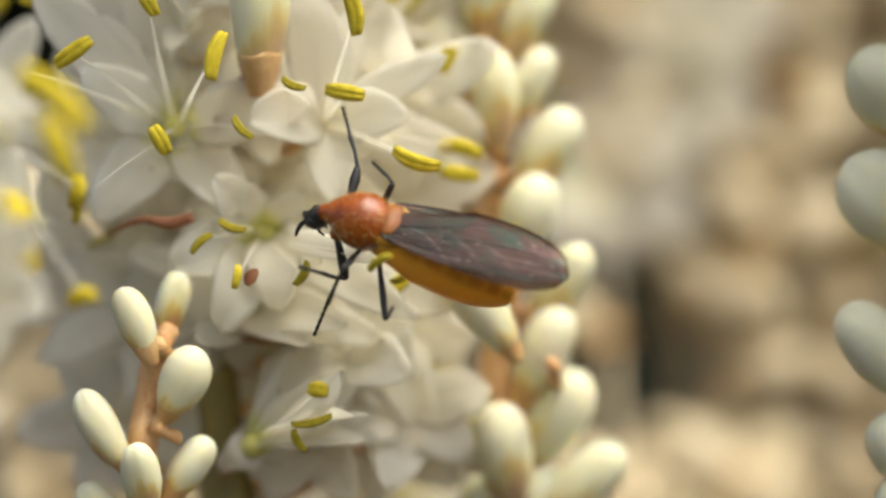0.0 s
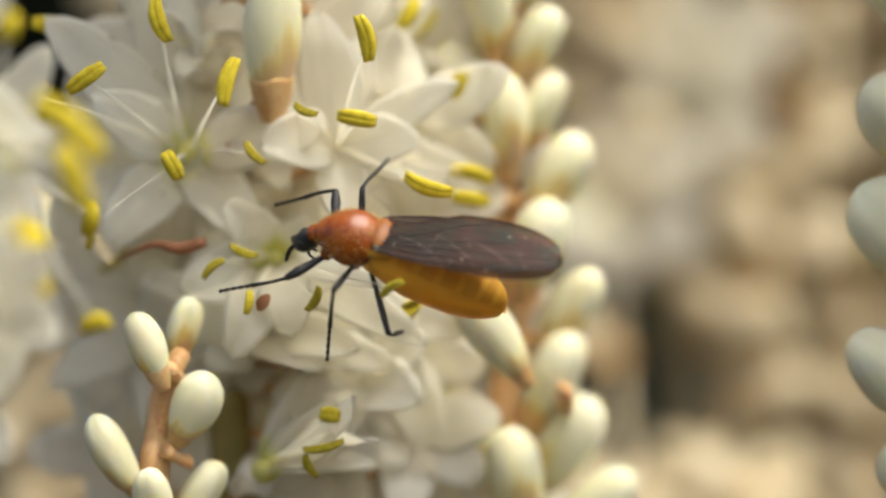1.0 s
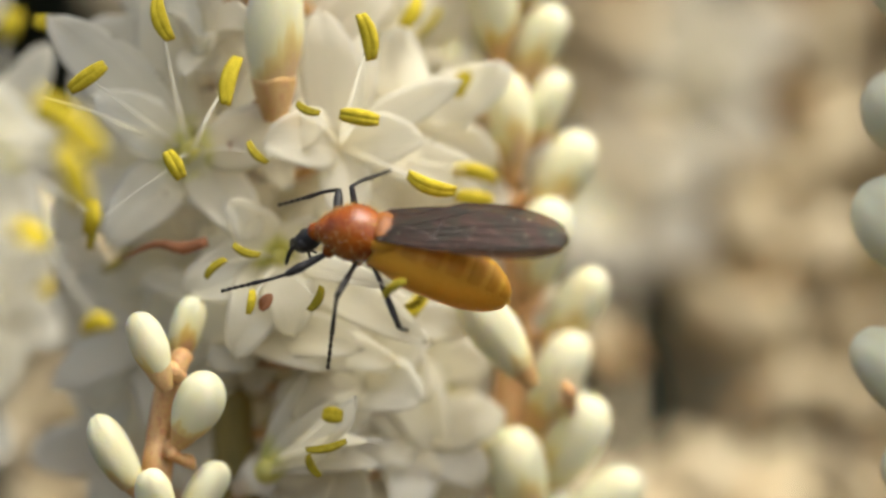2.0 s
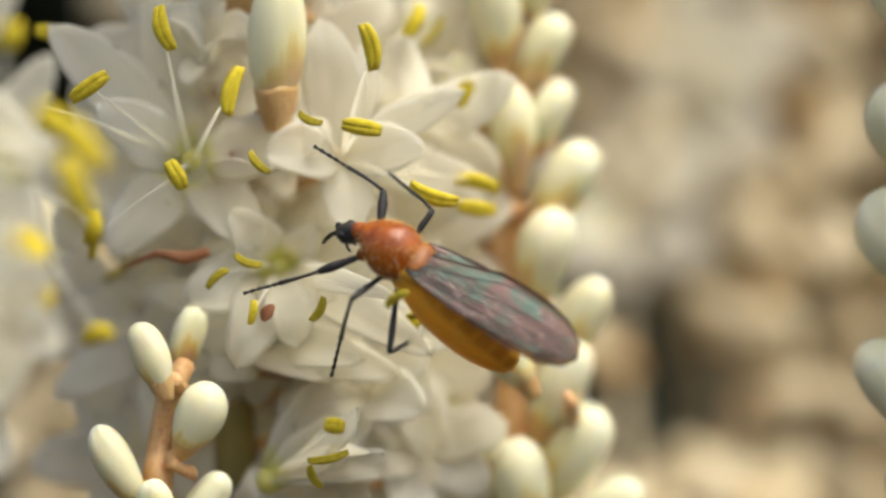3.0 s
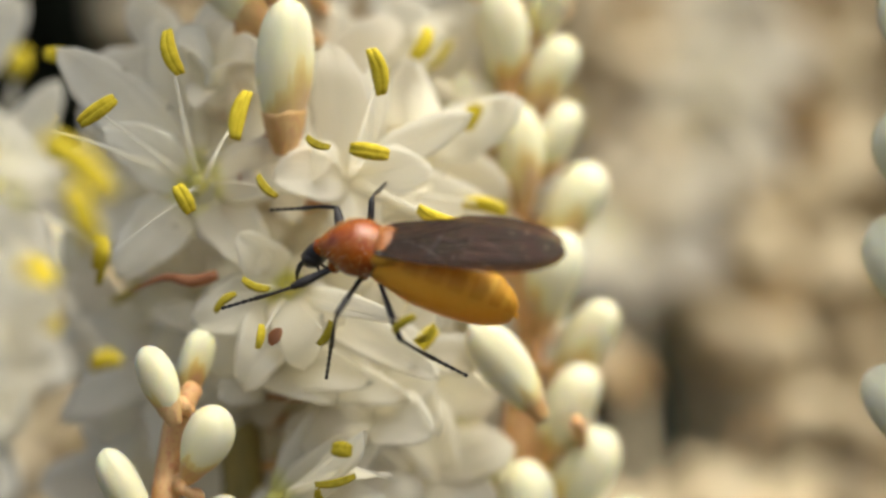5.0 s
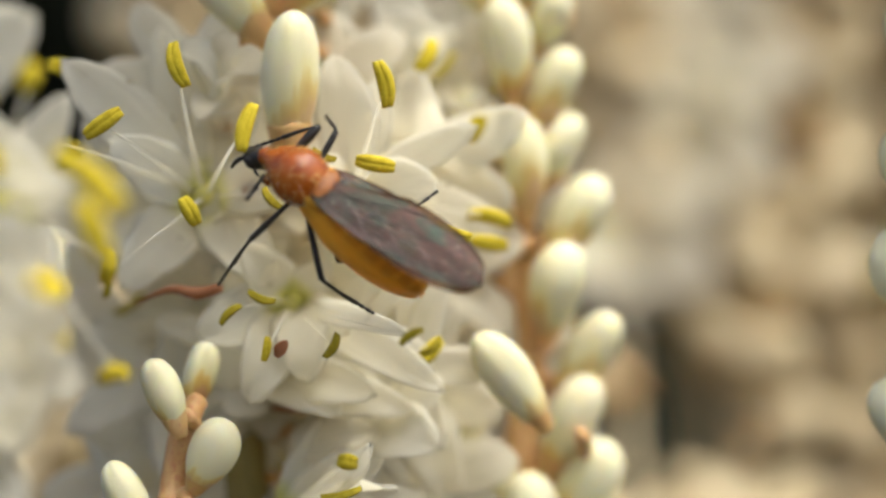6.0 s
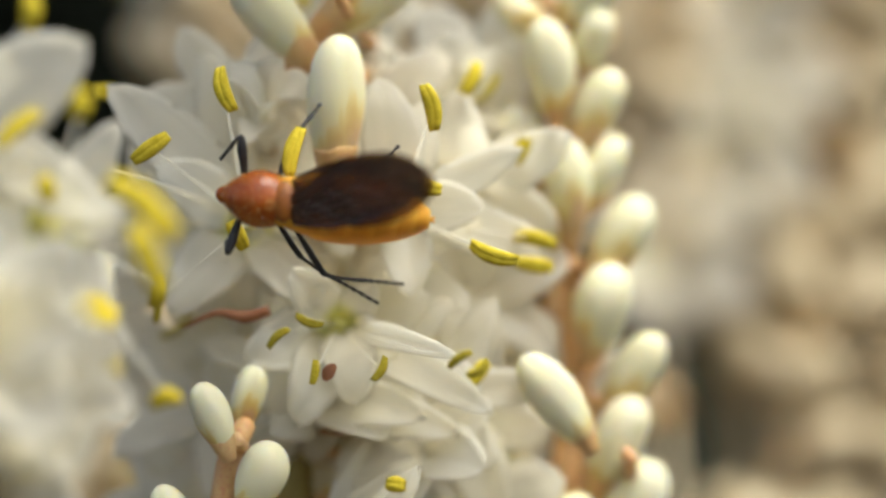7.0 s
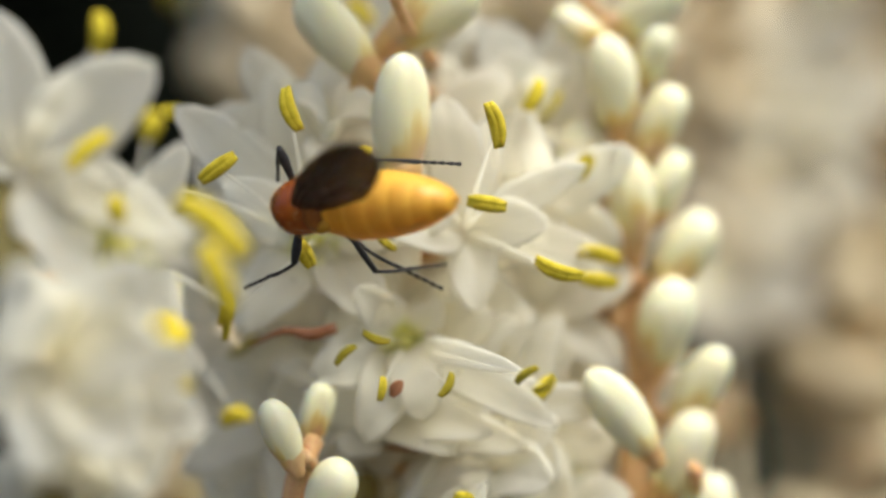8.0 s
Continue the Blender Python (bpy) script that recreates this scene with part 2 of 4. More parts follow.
# ---- parts of the plant ----
BUD_L = 2.8
BUD_MESHES = []
for i in range(5):
    fat = 1.0 + 0.07 * (i - 2)
    prof = []
    for k in range(17):
        s = 0.5 - 0.5 * math.cos(math.pi * k / 16)
        lower = 0.60 + 0.40 * math.sin(math.pi / 2 * min(1.0, s / 0.52)) ** 0.95
        r = 0.95 * fat * lower * max(0.0, 1 - max(0.0, (s - 0.44) / 0.56) ** 2.9) ** 0.5
        r = max(r, 0.05)
        prof.append((BUD_L * (s + 0.012 * math.sin(9 * s + i)), r))
    verts, faces = [], []
    for h, r in prof:
        s = h / BUD_L
        for k in range(24):
            a = 2 * math.pi * k / 24
            seam = math.exp(-(((a + 0.5 * s + i) % 2.0944 - 1.0472) / 0.20) ** 2)
            q = r * (1 + 0.05 * math.sin(2 * a + i) * math.sin(math.pi * s) - seam * (0.05 + 0.16 * max(0.0, s - 0.45) ** 1.2))
            verts.append((q * math.cos(a) + 0.12 * (i - 2) * s * s, q * math.sin(a), h - 0.10 * seam * max(0.0, s - 0.6)))
    for j in range(16):
        for k in range(24):
            a, b = j * 24 + k, j * 24 + (k + 1) % 24
            faces.append((a, b, b + 24, a + 24))
    faces += [tuple(range(23, -1, -1)), tuple(range(16 * 24, 17 * 24))]
    BUD_MESHES.append(mesh_of("bud", verts, faces))
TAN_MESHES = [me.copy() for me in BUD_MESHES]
BRACT_PROFILE = [(-0.62, 0.30), (-0.42, 0.40), (-0.2, 0.50), (0.0, 0.575), (0.14, 0.605), (0.24, 0.635), (0.32, 0.645), (0.34, 0.60)]
verts, faces = [], []
for j, (h, r) in enumerate(BRACT_PROFILE):
    for k in range(18):
        a = 2 * math.pi * k / 18
        ragged = 0.05 * (math.cos(2 * a) + 0.5 * math.sin(5 * a + 1)) * max(0, j - 3) / 4
        verts.append((r * (1 + 0.05 * math.cos(3 * a)) * math.cos(a), r * (1 + 0.05 * math.cos(3 * a)) * math.sin(a), h + ragged))
for j in range(len(BRACT_PROFILE) - 1):
    for k in range(18):
        a, b = j * 18 + k, j * 18 + (k + 1) % 18
        faces.append((a, b, b + 18, a + 18))
faces.append(tuple(range(17, -1, -1)))
BRACT_MESH = mesh_of("bract", verts, faces)
ANTHER_MESHES = []
OLD_MESHES = []
for i in range(6):
    bow = 0.12 * (i - 1) if i < 3 else (0.2, -0.16, 0.24)[i - 3]
    verts, faces = [], []
    for lobe in (-1, 1):
        base = len(verts)
        for k in range(9):
            s = k / 8
            r = 0.20 * max(0.05, math.sin(math.pi * (0.06 + 0.88 * s))) ** 0.45
            for j in range(8):
                a = 2 * math.pi * j / 8
                verts.append(((s - 0.5) * 1.6, lobe * 0.085 + r * math.cos(a) * 1.0 + bow * (2 * s - 1) ** 2,
                              r * math.sin(a) * 1.2 + 0.10 * (1 - (2 * s - 1) ** 2) * (i % 3 - 0.5)))
        for k in range(8):
            for j in range(8):
                a, b = base + k * 8 + j, base + k * 8 + (j + 1) % 8
                faces.append((a, b, b + 8, a + 8))
        faces.append(tuple(base + j for j in range(7, -1, -1)))
        faces.append(tuple(base + 64 + j for j in range(8)))
    (ANTHER_MESHES if i < 3 else OLD_MESHES).append(mesh_of("anther", verts, faces))
HEART_MESH = ball("ovary", 0.5, 0.5, 0.6, 12, 8, 0.1)
CUP_MESH = lathe("flower", [(-1.4, 0.34), (-0.9, 0.45), (-0.4, 0.72), (0.0, 0.86), (0.12, 0.70), (0.02, 0.3)], 14, 0.12, 3)


def tepal_mesh(length, width, arch, cup, curl, seed, nu=14, nv=8):
    """A petal along x with its inner side to +z: arched, cupped and curled back at its tip; closed and about a tenth thick."""
    bow = random.Random(seed).uniform(-1, 1)
    x = z = 0.0
    rows = []
    off = Vector((seed * 3.7, seed * 1.3, 0))
    for i in range(nu + 1):
        u = i / nu
        ang = arch * (0.9 - 1.8 * u) - curl * max(0.0, u - 0.55) ** 2 * 6
        if i:
            x += math.cos(ang) * length / nu
            z += math.sin(ang) * length / nu
        half = width / 2 * (0.34 + 0.66 * math.sin(math.pi * min(0.5, u * 1.05)) ** 1.2) * max(0.0, 1 - max(0.0, (u - 0.42) / 0.58) ** 2.0) ** 0.66
        rows.append((x, z, ang, half))
    verts, faces, ids = [], [], {}
    for side in (0, 1):
        for i, (cx, cz, ang, half) in enumerate(rows):
            for j in range(nv + 1):
                v = 2 * j / nv - 1
                edge = j in (0, nv) or i == nu
                if side and edge:
                    ids[1, i, j] = ids[0, i, j]
                    continue
                wob = 0.14 * width * noise.noise(Vector((cx * 0.8, v * 1.1, 0)) + off) * (0.3 + 0.7 * abs(v))
                thick = 0.07 * (1 - v * v) ** 0.5 * (1 if not side else -1)
                half_j = half * (1 + 0.10 * noise.noise(Vector((cx * 1.3, v * 0.7, 4)) + off))
                h = cup * half * v * v + wob + thick - 0.06 * width * math.exp(-(v / 0.16) ** 2) * (1 - i / nu)
                ids[side, i, j] = len(verts)
                verts.append((cx - math.sin(ang) * h, v * half_j + 0.12 * width * bow * (i / nu) ** 2, cz + math.cos(ang) * h))
    for side in (0, 1):
        for i in range(nu):
            for j in range(nv):
                f = [ids[side, i, j], ids[side, i + 1, j], ids[side, i + 1, j + 1], ids[side, i, j + 1]]
                f = list(dict.fromkeys(f if side == 0 else f[::-1]))
                if len(f) > 2:
                    faces.append(tuple(f))
    return mesh_of("tepal", verts, faces)


LINES = {}
# dark openings between the branches further back: x, z and radius in mm
GAPS = ((12.6, -5.0, 3.6), (14.4, -8.8, 3.3), (11.3, -13.2, 3.4), (17.2, -12.2, 3.6), (15.3, 0.5, 2.6), (21.4, 6.6, 2.1), (24.6, -4.8, 2.3))
SEED = iter(range(1, 100000))


def add_bud(parent, center, way, length=2.8, width=1.85, tan=False):
    """A closed bud with its bract; center and way in mm."""
    d = Vector(way).normalized()
    s = next(SEED)
    base = Vector(center) - d * length / 2
    k = length / BUD_L
    m = aim(base, d, Vector((math.cos(s * 2.1), math.sin(s * 2.1), 0.3))) @ Matrix.Diagonal((width / 1.88, width / 1.88, k, 1))
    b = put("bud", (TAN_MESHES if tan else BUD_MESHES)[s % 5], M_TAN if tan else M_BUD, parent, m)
    put("bract", BRACT_MESH, M_BRACT, b, None, "pinkish bract at the foot")
    pedicel(parent, base - d * 0.3, 0.34, b, m.inverted())
    return b


def add_flower(parent, center, axis, petals, anthers, heart=True):
    """An open flower: petals as (tip, width, arch, curl), anthers as (place, lean in degrees, length, old)."""
    c = Vector(center)
    ax = Vector(axis).normalized()
    f = put("flower", CUP_MESH, M_WHITE, parent, aim(c, ax))
    inv = f.matrix_basis.inverted()
    pedicel(parent, c - ax * 1.1, 0.3, f, inv.copy())
    for tip, width, arch, curl in petals:
        d = Vector(tip) - c
        s = next(SEED)
        me = tepal_mesh(d.length * (1 + 0.25 * arch * arch), width * 1.14, arch * 0.8, 0.20 + 0.14 * math.sin(s), curl, s)
        put("tepal", me, M_PETAL if heart else M_WHITE, f, inv @ along(c + d.normalized() * 0.25, d, ax))
    if heart:
        put("ovary", HEART_MESH, M_HEART, f, aim((0, 0, 0.5), (0, 0, 1), scale=1.1), "yellow-green ovary")
    for place, lean, length, old in anthers:
        p = Vector(place)
        s = next(SEED)
        d = p - c
        mid = c + d * 0.55 + ax * d.length * 0.10 + Vector((0, 0, 0.15 * math.sin(s)))
        fil = tube("filament", [c + d * 0.05, mid, p - d.normalized() * 0.05], [r * (0.5 if old is True else 1) for r in (0.10, 0.07, 0.04)], 8)
        put("filament", fil, M_WHITE, f, inv.copy())
        way = Vector((math.cos(radians(lean)), 0.25 * math.sin(s * 1.7), math.sin(radians(lean))))
        plump = old if isinstance(old, float) else 0.62 if old else 1.15
        old = old is True
        m = along(p, way, Vector((0.2 * math.cos(s), -1, 0.3 * math.sin(s)))) @ Matrix.Diagonal((length / 1.6, plump, plump * 0.95, 1))
        put("anther", (OLD_MESHES if old else ANTHER_MESHES)[s % 3], M_ANTHER_OLD if old else M_ANTHER, f, inv @ m, "dark olive anther" if old else "yellow anther")
    return f


def raceme(name, label, pts, radii, group="flower branches", material=None):
    """A flower branch: an Empty at its foot with its stem."""
    root = new(name)
    root.empty_display_size = 0.002
    tagged(root, label, "flower branch", group)
    put("stem", tube("stem", pts, radii, 12, 0.25), material or M_STEM, root)
    LINES[root] = [Vector(p) for p in pts]
    return root


def pedicel(root, foot, radius, parent, inv):
    """A short stalk from foot (mm) to the nearest point of the branch's stem, a little lower down."""
    best = None
    for a, b in zip(LINES[root], LINES[root][1:]):
        s = max(0.0, min(1.0, (foot - a).dot(b - a) / (b - a).length_squared))
        q = a.lerp(b, s)
        if best is None or (q - foot).length < (best - foot).length:
            best = q
    gap = (best - foot).length
    if gap < 0.45:
        return
    mid = foot.lerp(best, 0.5) + Vector((0, 0, -0.22 * gap))
    me = tube("pedicel", [foot, mid, best + Vector((0, 0, -0.25 * gap))], [radius, radius * 0.8, radius * 0.95], 8, 0.2)
    put("pedicel", me, M_STEM, parent, inv, "pinkish-tan stalk")


def auto_buds(root, pts, count, rng, size=2.8, spread=1.0, start=0.0, open_share=0.0, tan_share=0.9):
    """Buds set round a stem in a loose spiral, leaning up and outward."""
    pts = [Vector(p) for p in pts]
    for i in range(count):
        s = start + (1 - start) * (i + 0.5) / count * (len(pts) - 1)
        s = min(s, len(pts) - 1.001)
        k = int(s)
        p = pts[k].lerp(pts[k + 1], s - k)
        d = (pts[k + 1] - pts[k]).normalized()
        a = i * 2.4 + rng.uniform(-0.35, 0.35)
        out = Vector((math.cos(a), math.sin(a), 0))
        out = (out - d * out.dot(d)).normalized()
        way = (out * spread + d * rng.uniform(0.5, 1.0)).normalized()
        ln = size * rng.uniform(0.82, 1.12)
        if any((p.x + way.x * 2 - gx) ** 2 + (p.z + way.z * 2 - gz) ** 2 < gr * gr for gx, gz, gr in GAPS):
            continue
        if rng.random() < open_share:
            tips = []
            x = way.orthogonal().normalized()
            y = way.cross(x)
            c = p + way * (1.2 + ln * 0.4)
            for j in range(6):
                b = j * math.pi / 3 + a
                tips.append((c + (x * math.cos(b) + y * math.sin(b)) * rng.uniform(2.9, 3.6) + way * rng.uniform(0.6, 1.8), 1.7, 0.35, 0.5))
            ant = [(c + (x * math.cos(j * 1.9) + y * math.sin(j * 1.9)) * 2.4 + way * 2.4, rng.uniform(-90, 90), 1.4, False) for j in range(4)]
            add_flower(root, c, way, tips, ant, False)
        else:
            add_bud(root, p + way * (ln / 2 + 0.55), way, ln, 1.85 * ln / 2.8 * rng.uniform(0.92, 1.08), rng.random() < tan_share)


def open_flower(root, center, way, rng, size=4.2, width=2.2, anthers=4):
    """A blossom with six petals spread round its axis."""
    c, way = Vector(center), Vector(way).normalized()
    x = way.orthogonal().normalized()
    y = way.cross(x)
    a = rng.uniform(0, 6.28)
    tips = []
    for j in range(6):
        b = a + j * math.pi / 3 + rng.uniform(-0.2, 0.2)
        tips.append((c + (x * math.cos(b) + y * math.sin(b)) * size * rng.uniform(0.85, 1.1) + way * size * rng.uniform(0.1, 0.6),
                     width * rng.uniform(0.85, 1.1), rng.uniform(0.2, 0.5), rng.uniform(0.1, 0.8)))
    ant = []
    for j in range(anthers):
        b = a + 0.5 + j * 6.28 / max(anthers, 1)
        ant.append((c + (x * math.cos(b) + y * math.sin(b)) * size * 0.6 + way * size * 0.65, rng.uniform(-90, 90), 1.5, rng.random() < 0.4))
    add_flower(root, c, way, tips, ant, False)


def lean(deg, depth=0.0):
    """A way in the upright plane across the view, leaning by depth towards the camera."""
    return (math.cos(radians(deg)), -depth, math.sin(radians(deg)))


# ---- the ground and what stands behind ----
def ground():
    n = 40
    verts, faces = [], []
    ticks = [math.copysign(abs(i / n * 2 - 1) ** 3 * 400000, i - n / 2) for i in range(n + 1)]
    for y in ticks:
        for x in ticks:
            near = math.exp(-(x * x + y * y) / 4e6)
            verts.append((x, y, -1200 + near * 40 * noise.noise(Vector((x, y, 0)) * 0.004)))
    for j in range(n):
        for i in range(n):
            a = j * (n + 1) + i
            faces.append((a, a + 1, a + n + 2, a + n + 1))
    tagged(put("ground", mesh_of("ground", verts, faces), M_SOIL), "dark bare soil under the shrub", "ground", kind="structure")


def shrub():
    """Dense foliage behind the flowers, its shade put into a near-black colour: many bent sword-shaped leaves in one
    mesh.
    """
    rng = random.Random(4)
    verts, faces = [], []
    for _ in range(5200):
        base = Vector((rng.uniform(-420, 420), rng.uniform(330, 760), rng.uniform(-1230, 560)))
        d = Vector((rng.uniform(-1, 1), rng.uniform(-0.8, 0.3), rng.uniform(-0.2, 1.2))).normalized()
        side = d.cross(Vector((rng.uniform(-0.4, 0.4), -1, rng.uniform(-0.2, 0.6)))).normalized()
        nrm = side.cross(d)
        ln, wd = rng.uniform(120, 240), rng.uniform(12, 22)
        b = len(verts)
        for i in range(5):
            s = i / 4
            w = wd * (0.5 + 1.4 * s * (1 - s) * 2) * (1 - s ** 3)
            p = base + d * ln * s + Vector((0, 0, -60 * s * s))
            verts += [p - side * w, p + nrm * 0.28 * w, p + side * w]
            if i:
                k = b + i * 3
                faces += [(k - 3, k - 2, k + 1, k), (k - 2, k - 1, k + 2, k + 1)]
    tagged(put("shrub_foliage", mesh_of("shrub_foliage", verts, faces), M_LEAF), "dark green sword-shaped leaves, deep shade put into their near-black colour", "foliage", kind="stuff")


# ---- the flower branch with the open blossoms ----
def blossom_branch():
    pts = [(-4, 42, -110), (-5, 26, -60), (-6.5, 11, -28), (-8.52, 9.60, -9.10), (-8.36, 10.00, -6.08), (-8.26, 12.50, -1.90), (-7.51, 12.00, 4.57), (-5.78, 11.00, 9.97), (-4.40, 12.00, 16.76), (-4, 11, 24)]
    root = raceme("blossom_branch", "flower branch with open white six-petalled blossoms", pts, [2.4, 2.0, 1.5, 0.95, 0.9, 0.85, 0.8, 0.75, 0.6, 0.5], material=M_OLIVE)
    add_flower(root, (-10.07, 7.50, 2.36), (0.05, -1, 0.15), [
        ((-15.11, 5.00, 7.82), 2.5, 0.25, 0.2), ((-12.03, 8.00, 9.24), 2.0, 0.2, 0.3), ((-13.17, 3.50, 4.48), 2.2, 0.3, 0.2),
        ((-4.97, 4.00, 3.46), 2.3, 0.45, 0.6), ((-7.34, 4.50, -0.65), 2.3, 0.45, 0.5), ((-12.98, 5.00, -0.87), 2.4, 0.35, 0.3), ((-14.85, 8.00, 1.87), 1.8, 0.2, 0.2)], [
        ((-13.37, 1.00, 5.15), 35, 1.7, False), ((-10.58, 1.00, 7.35), -72, 1.8, False), ((-7.90, -0.20, 4.98), 76, 1.9, False), ((-10.10, 1.50, 1.82), -62, 1.2, False),
        ((-7.05, 2.00, 2.24), -48, 1.15, True), ((-15.72, 1.00, 4.55), 38, 1.9, False), ((-15.69, 7.00, 7.67), -6, 1.3, False), ((-12.59, -3.50, -0.54), 93, 1.7, True)])
    add_flower(root, (-4.00, 6.50, 2.71), (0.15, -1, 0.2), [
        ((-4.57, 5.00, 7.82), 2.4, 0.4, 0.4), ((-3.06, 7.00, 7.10), 1.7, 0.25, 0.2), ((0.76, 4.50, 5.02), 1.5, 0.2, 0.1),
        ((-6.45, 3.50, 2.72), 2.3, 0.45, 0.6), ((1.94, 8.00, 1.29), 2.0, 0.3, 0.2), ((-3.48, 4.50, -0.25), 1.9, 0.35, 0.3), ((-0.87, 4.00, 3.13), 2.0, 0.4, 0.3)], [
        ((-3.02, 2.0, 3.67), -10, 1.55, False), ((-5.03, 1.50, 3.88), -24, 1.0, True), ((-2.58, 0.00, 6.64), -77, 1.8, False), ((1.01, 8.00, 5.39), 66, 1.4, False),
        ((-0.28, 2.5, 1.02), -20, 2.0, False), ((1.51, 7.00, 1.69), -13, 1.8, False), ((1.46, 7.00, 0.62), -8, 1.6, False)], False)
    add_flower(root, (-1.19, 14.00, 7.45), (0.2, -1, 0.4), [
        ((-2.25, 12.00, 10.30), 2.4, 0.3, 0.3), ((0.38, 12.00, 9.59), 2.4, 0.3, 0.3), ((1.34, 12.00, 6.72), 2.2, 0.3, 0.3),
        ((-3.47, 13.00, 9.19), 2.2, 0.3, 0.3), ((-0.57, 12.00, 4.57), 2.4, 0.3, 0.3), ((-2.49, 12.00, 5.28), 2.2, 0.3, 0.3)], [
        ((-1.06, 8.00, 8.14), 62, 1.6, False), ((-0.28, 10.00, 7.89), 52, 1.5, True)], False)
    add_flower(root, (-6.52, 7.50, -1.86), (0.1, -1, 0.1), [
        ((-1.99, 0.5, -2.69), 0.95, 0.2, 0.2), ((-7.99, 4.0, 0.2), 1.9, 0.4, 0.5), ((-9.54, 4.0, -3.01), 2.4, 0.45, 0.6),
        ((-5.46, 3.5, -4.17), 2.1, 0.9, 1.2), ((-4.51, 4.5, -2.69), 1.6, 0.5, 0.9), ((-5.22, 5.5, -0.35), 1.5, 0.4, 0.7), ((-0.54, 3.0, -4.81), 1.7, 0.3, 0.2), ((-7.82, 3.5, -5.05), 2.2, 0.6, 0.8),
        ((-9.22, 5.0, -4.83), 2.4, 0.4, 0.4), ((-3.1, 6.0, -0.69), 2.3, 0.3, 0.3), ((-3.42, 5.5, -5.63), 2.2, 0.4, 0.3)], [
        ((-7.42, 2.00, -1.55), -20, 1.15, True), ((-8.66, 2.50, -2.10), 42, 1.1, True), ((-7.09, 1.00, -3.43), 82, 0.95, 0.6),
        ((-4.57, 1.00, -3.34), 62, 1.05, True), ((-1.64, -2.50, -2.75), 35, 1.05, True), ((-0.79, 3.00, -3.45), 40, 1.0, True)])
    add_flower(root, (-7.83, 7.5, -5.05), (0.4, -0.9, 0.2), [
        ((-1.95, 5.0, -5.92), 1.8, 0.4, 0.3), ((-4.83, 4.2, -5.92), 2.1, 0.5, 0.5), ((-3.38, 4.0, -5.07), 2.0, 0.4, 0.4), ((-8.77, 5.0, -5.95), 1.9, 0.4, 0.4)], [], False)
    add_flower(root, (-6.67, 10.00, -7.02), (-0.1, -1, -0.3), [
        ((-10.37, 7.00, -5.46), 2.6, 0.4, 0.4), ((-3.29, 7.00, -5.69), 2.6, 0.4, 0.3), ((-8.31, 7.00, -3.86), 2.8, 0.4, 0.4), ((-4.89, 7.00, -4.09), 2.8, 0.4, 0.4)], [], False)
    add_flower(root, (-7.10, 6.00, -10.50), (0.75, -0.5, 0.45), [
        ((-3.14, 2.00, -7.21), 1.5, 0.25, 0.1), ((-2.23, 2.50, -8.55), 1.6, 0.2, 0.3), ((-4.17, 5.00, -7.78), 1.7, 0.2, 0.1), ((-5.23, 7.00, -6.49), 1.7, 0.2, 0.1), ((-2.58, 4.00, -9.86), 1.8, 0.25, 0.2)], [
        ((-4.07, 2.50, -7.85), -8, 0.8, False), ((-4.25, 1.50, -9.08), 12, 1.6, True), ((-4.88, 2.00, -9.82), -62, 1.0, True)])
    add_flower(root, (-0.69, 12.00, -6.79), (0.1, -1, 0.1), [
        ((-4.24, 8.00, -5.05), 2.2, 0.35, 0.3), ((-1.58, 7.50, -4.11), 2.0, 0.35, 0.3), ((-3.35, 9.00, -7.42), 2.2, 0.35, 0.3), ((1.55, 10.00, -5.61), 2.0, 0.3, 0.3),
        ((-1.50, 10.00, -9.84), 2.2, 0.3, 0.3), ((1.31, 10.00, -8.43), 2.0, 0.3, 0.3)], [((-0.91, 5.00, -3.71), 50, 1.3, False)])
    add_bud(root, (-6.50, 4.00, 7.20), lean(91, 0.1), 5.0, 2.62)
    add_bud(root, (-9.16, 6.00, 10.81), lean(130, 0.1), 4.2, 2.4)
    add_bud(root, (-5.07, 7.00, 11.66), lean(35, 0.1), 4.2, 2.5)
    for p, way, ln, wd in (((-7.96, 6.00, 2.51), lean(-70), 1.2, 0.8), ((-5.68, 6.80, -6.04), lean(2), 3.2, 0.5), ((-6.59, 1.60, -3.43), lean(60), 0.75, 0.5), ((-6.62, 5.50, 4.35), lean(20), 2.0, 0.8)):
        d = Vector(way)
        me = tepal_mesh(ln, wd, 0.3, 0.5, 0.2, next(SEED), 8, 6)
        put("bract", me, M_BROWN, root, along(Vector(p) - d * ln / 2, d, (0, -1, 0.2)), "reddish-brown dry bract")
    put("bract", tube("bract", [(-12.61, 5.50, -1.83), (-11.20, 4.80, -1.23), (-10.05, 4.40, -1.40), (-9.10, 4.20, -1.12)], [0.05, 0.14, 0.26, 0.2], 12, 0.08), M_BROWN, root, None, "reddish-brown dry bract")
    rng = random.Random(21)
    for x, y, z in ((-6.5, 15, 9.5), (-0.5, 15, 8), (-13.5, 12.5, 1.5), (-8, 15, 3), (-2, 14.5, 2.5), (2.5, 16, 3.5), (-13, 13, -4.5), (-7.5, 14.5, -4.5),
                    (-1, 14, -3), (-13.5, 14, -10), (-8, 15, -11), (-2, 14, -10), (2, 15, -5.5), (-4, 14, -7.5)):
        open_flower(root, (x, y, z), (rng.uniform(-0.4, 0.4), -1, rng.uniform(-0.1, 0.5)), rng, 4.2, 2.5, 1)
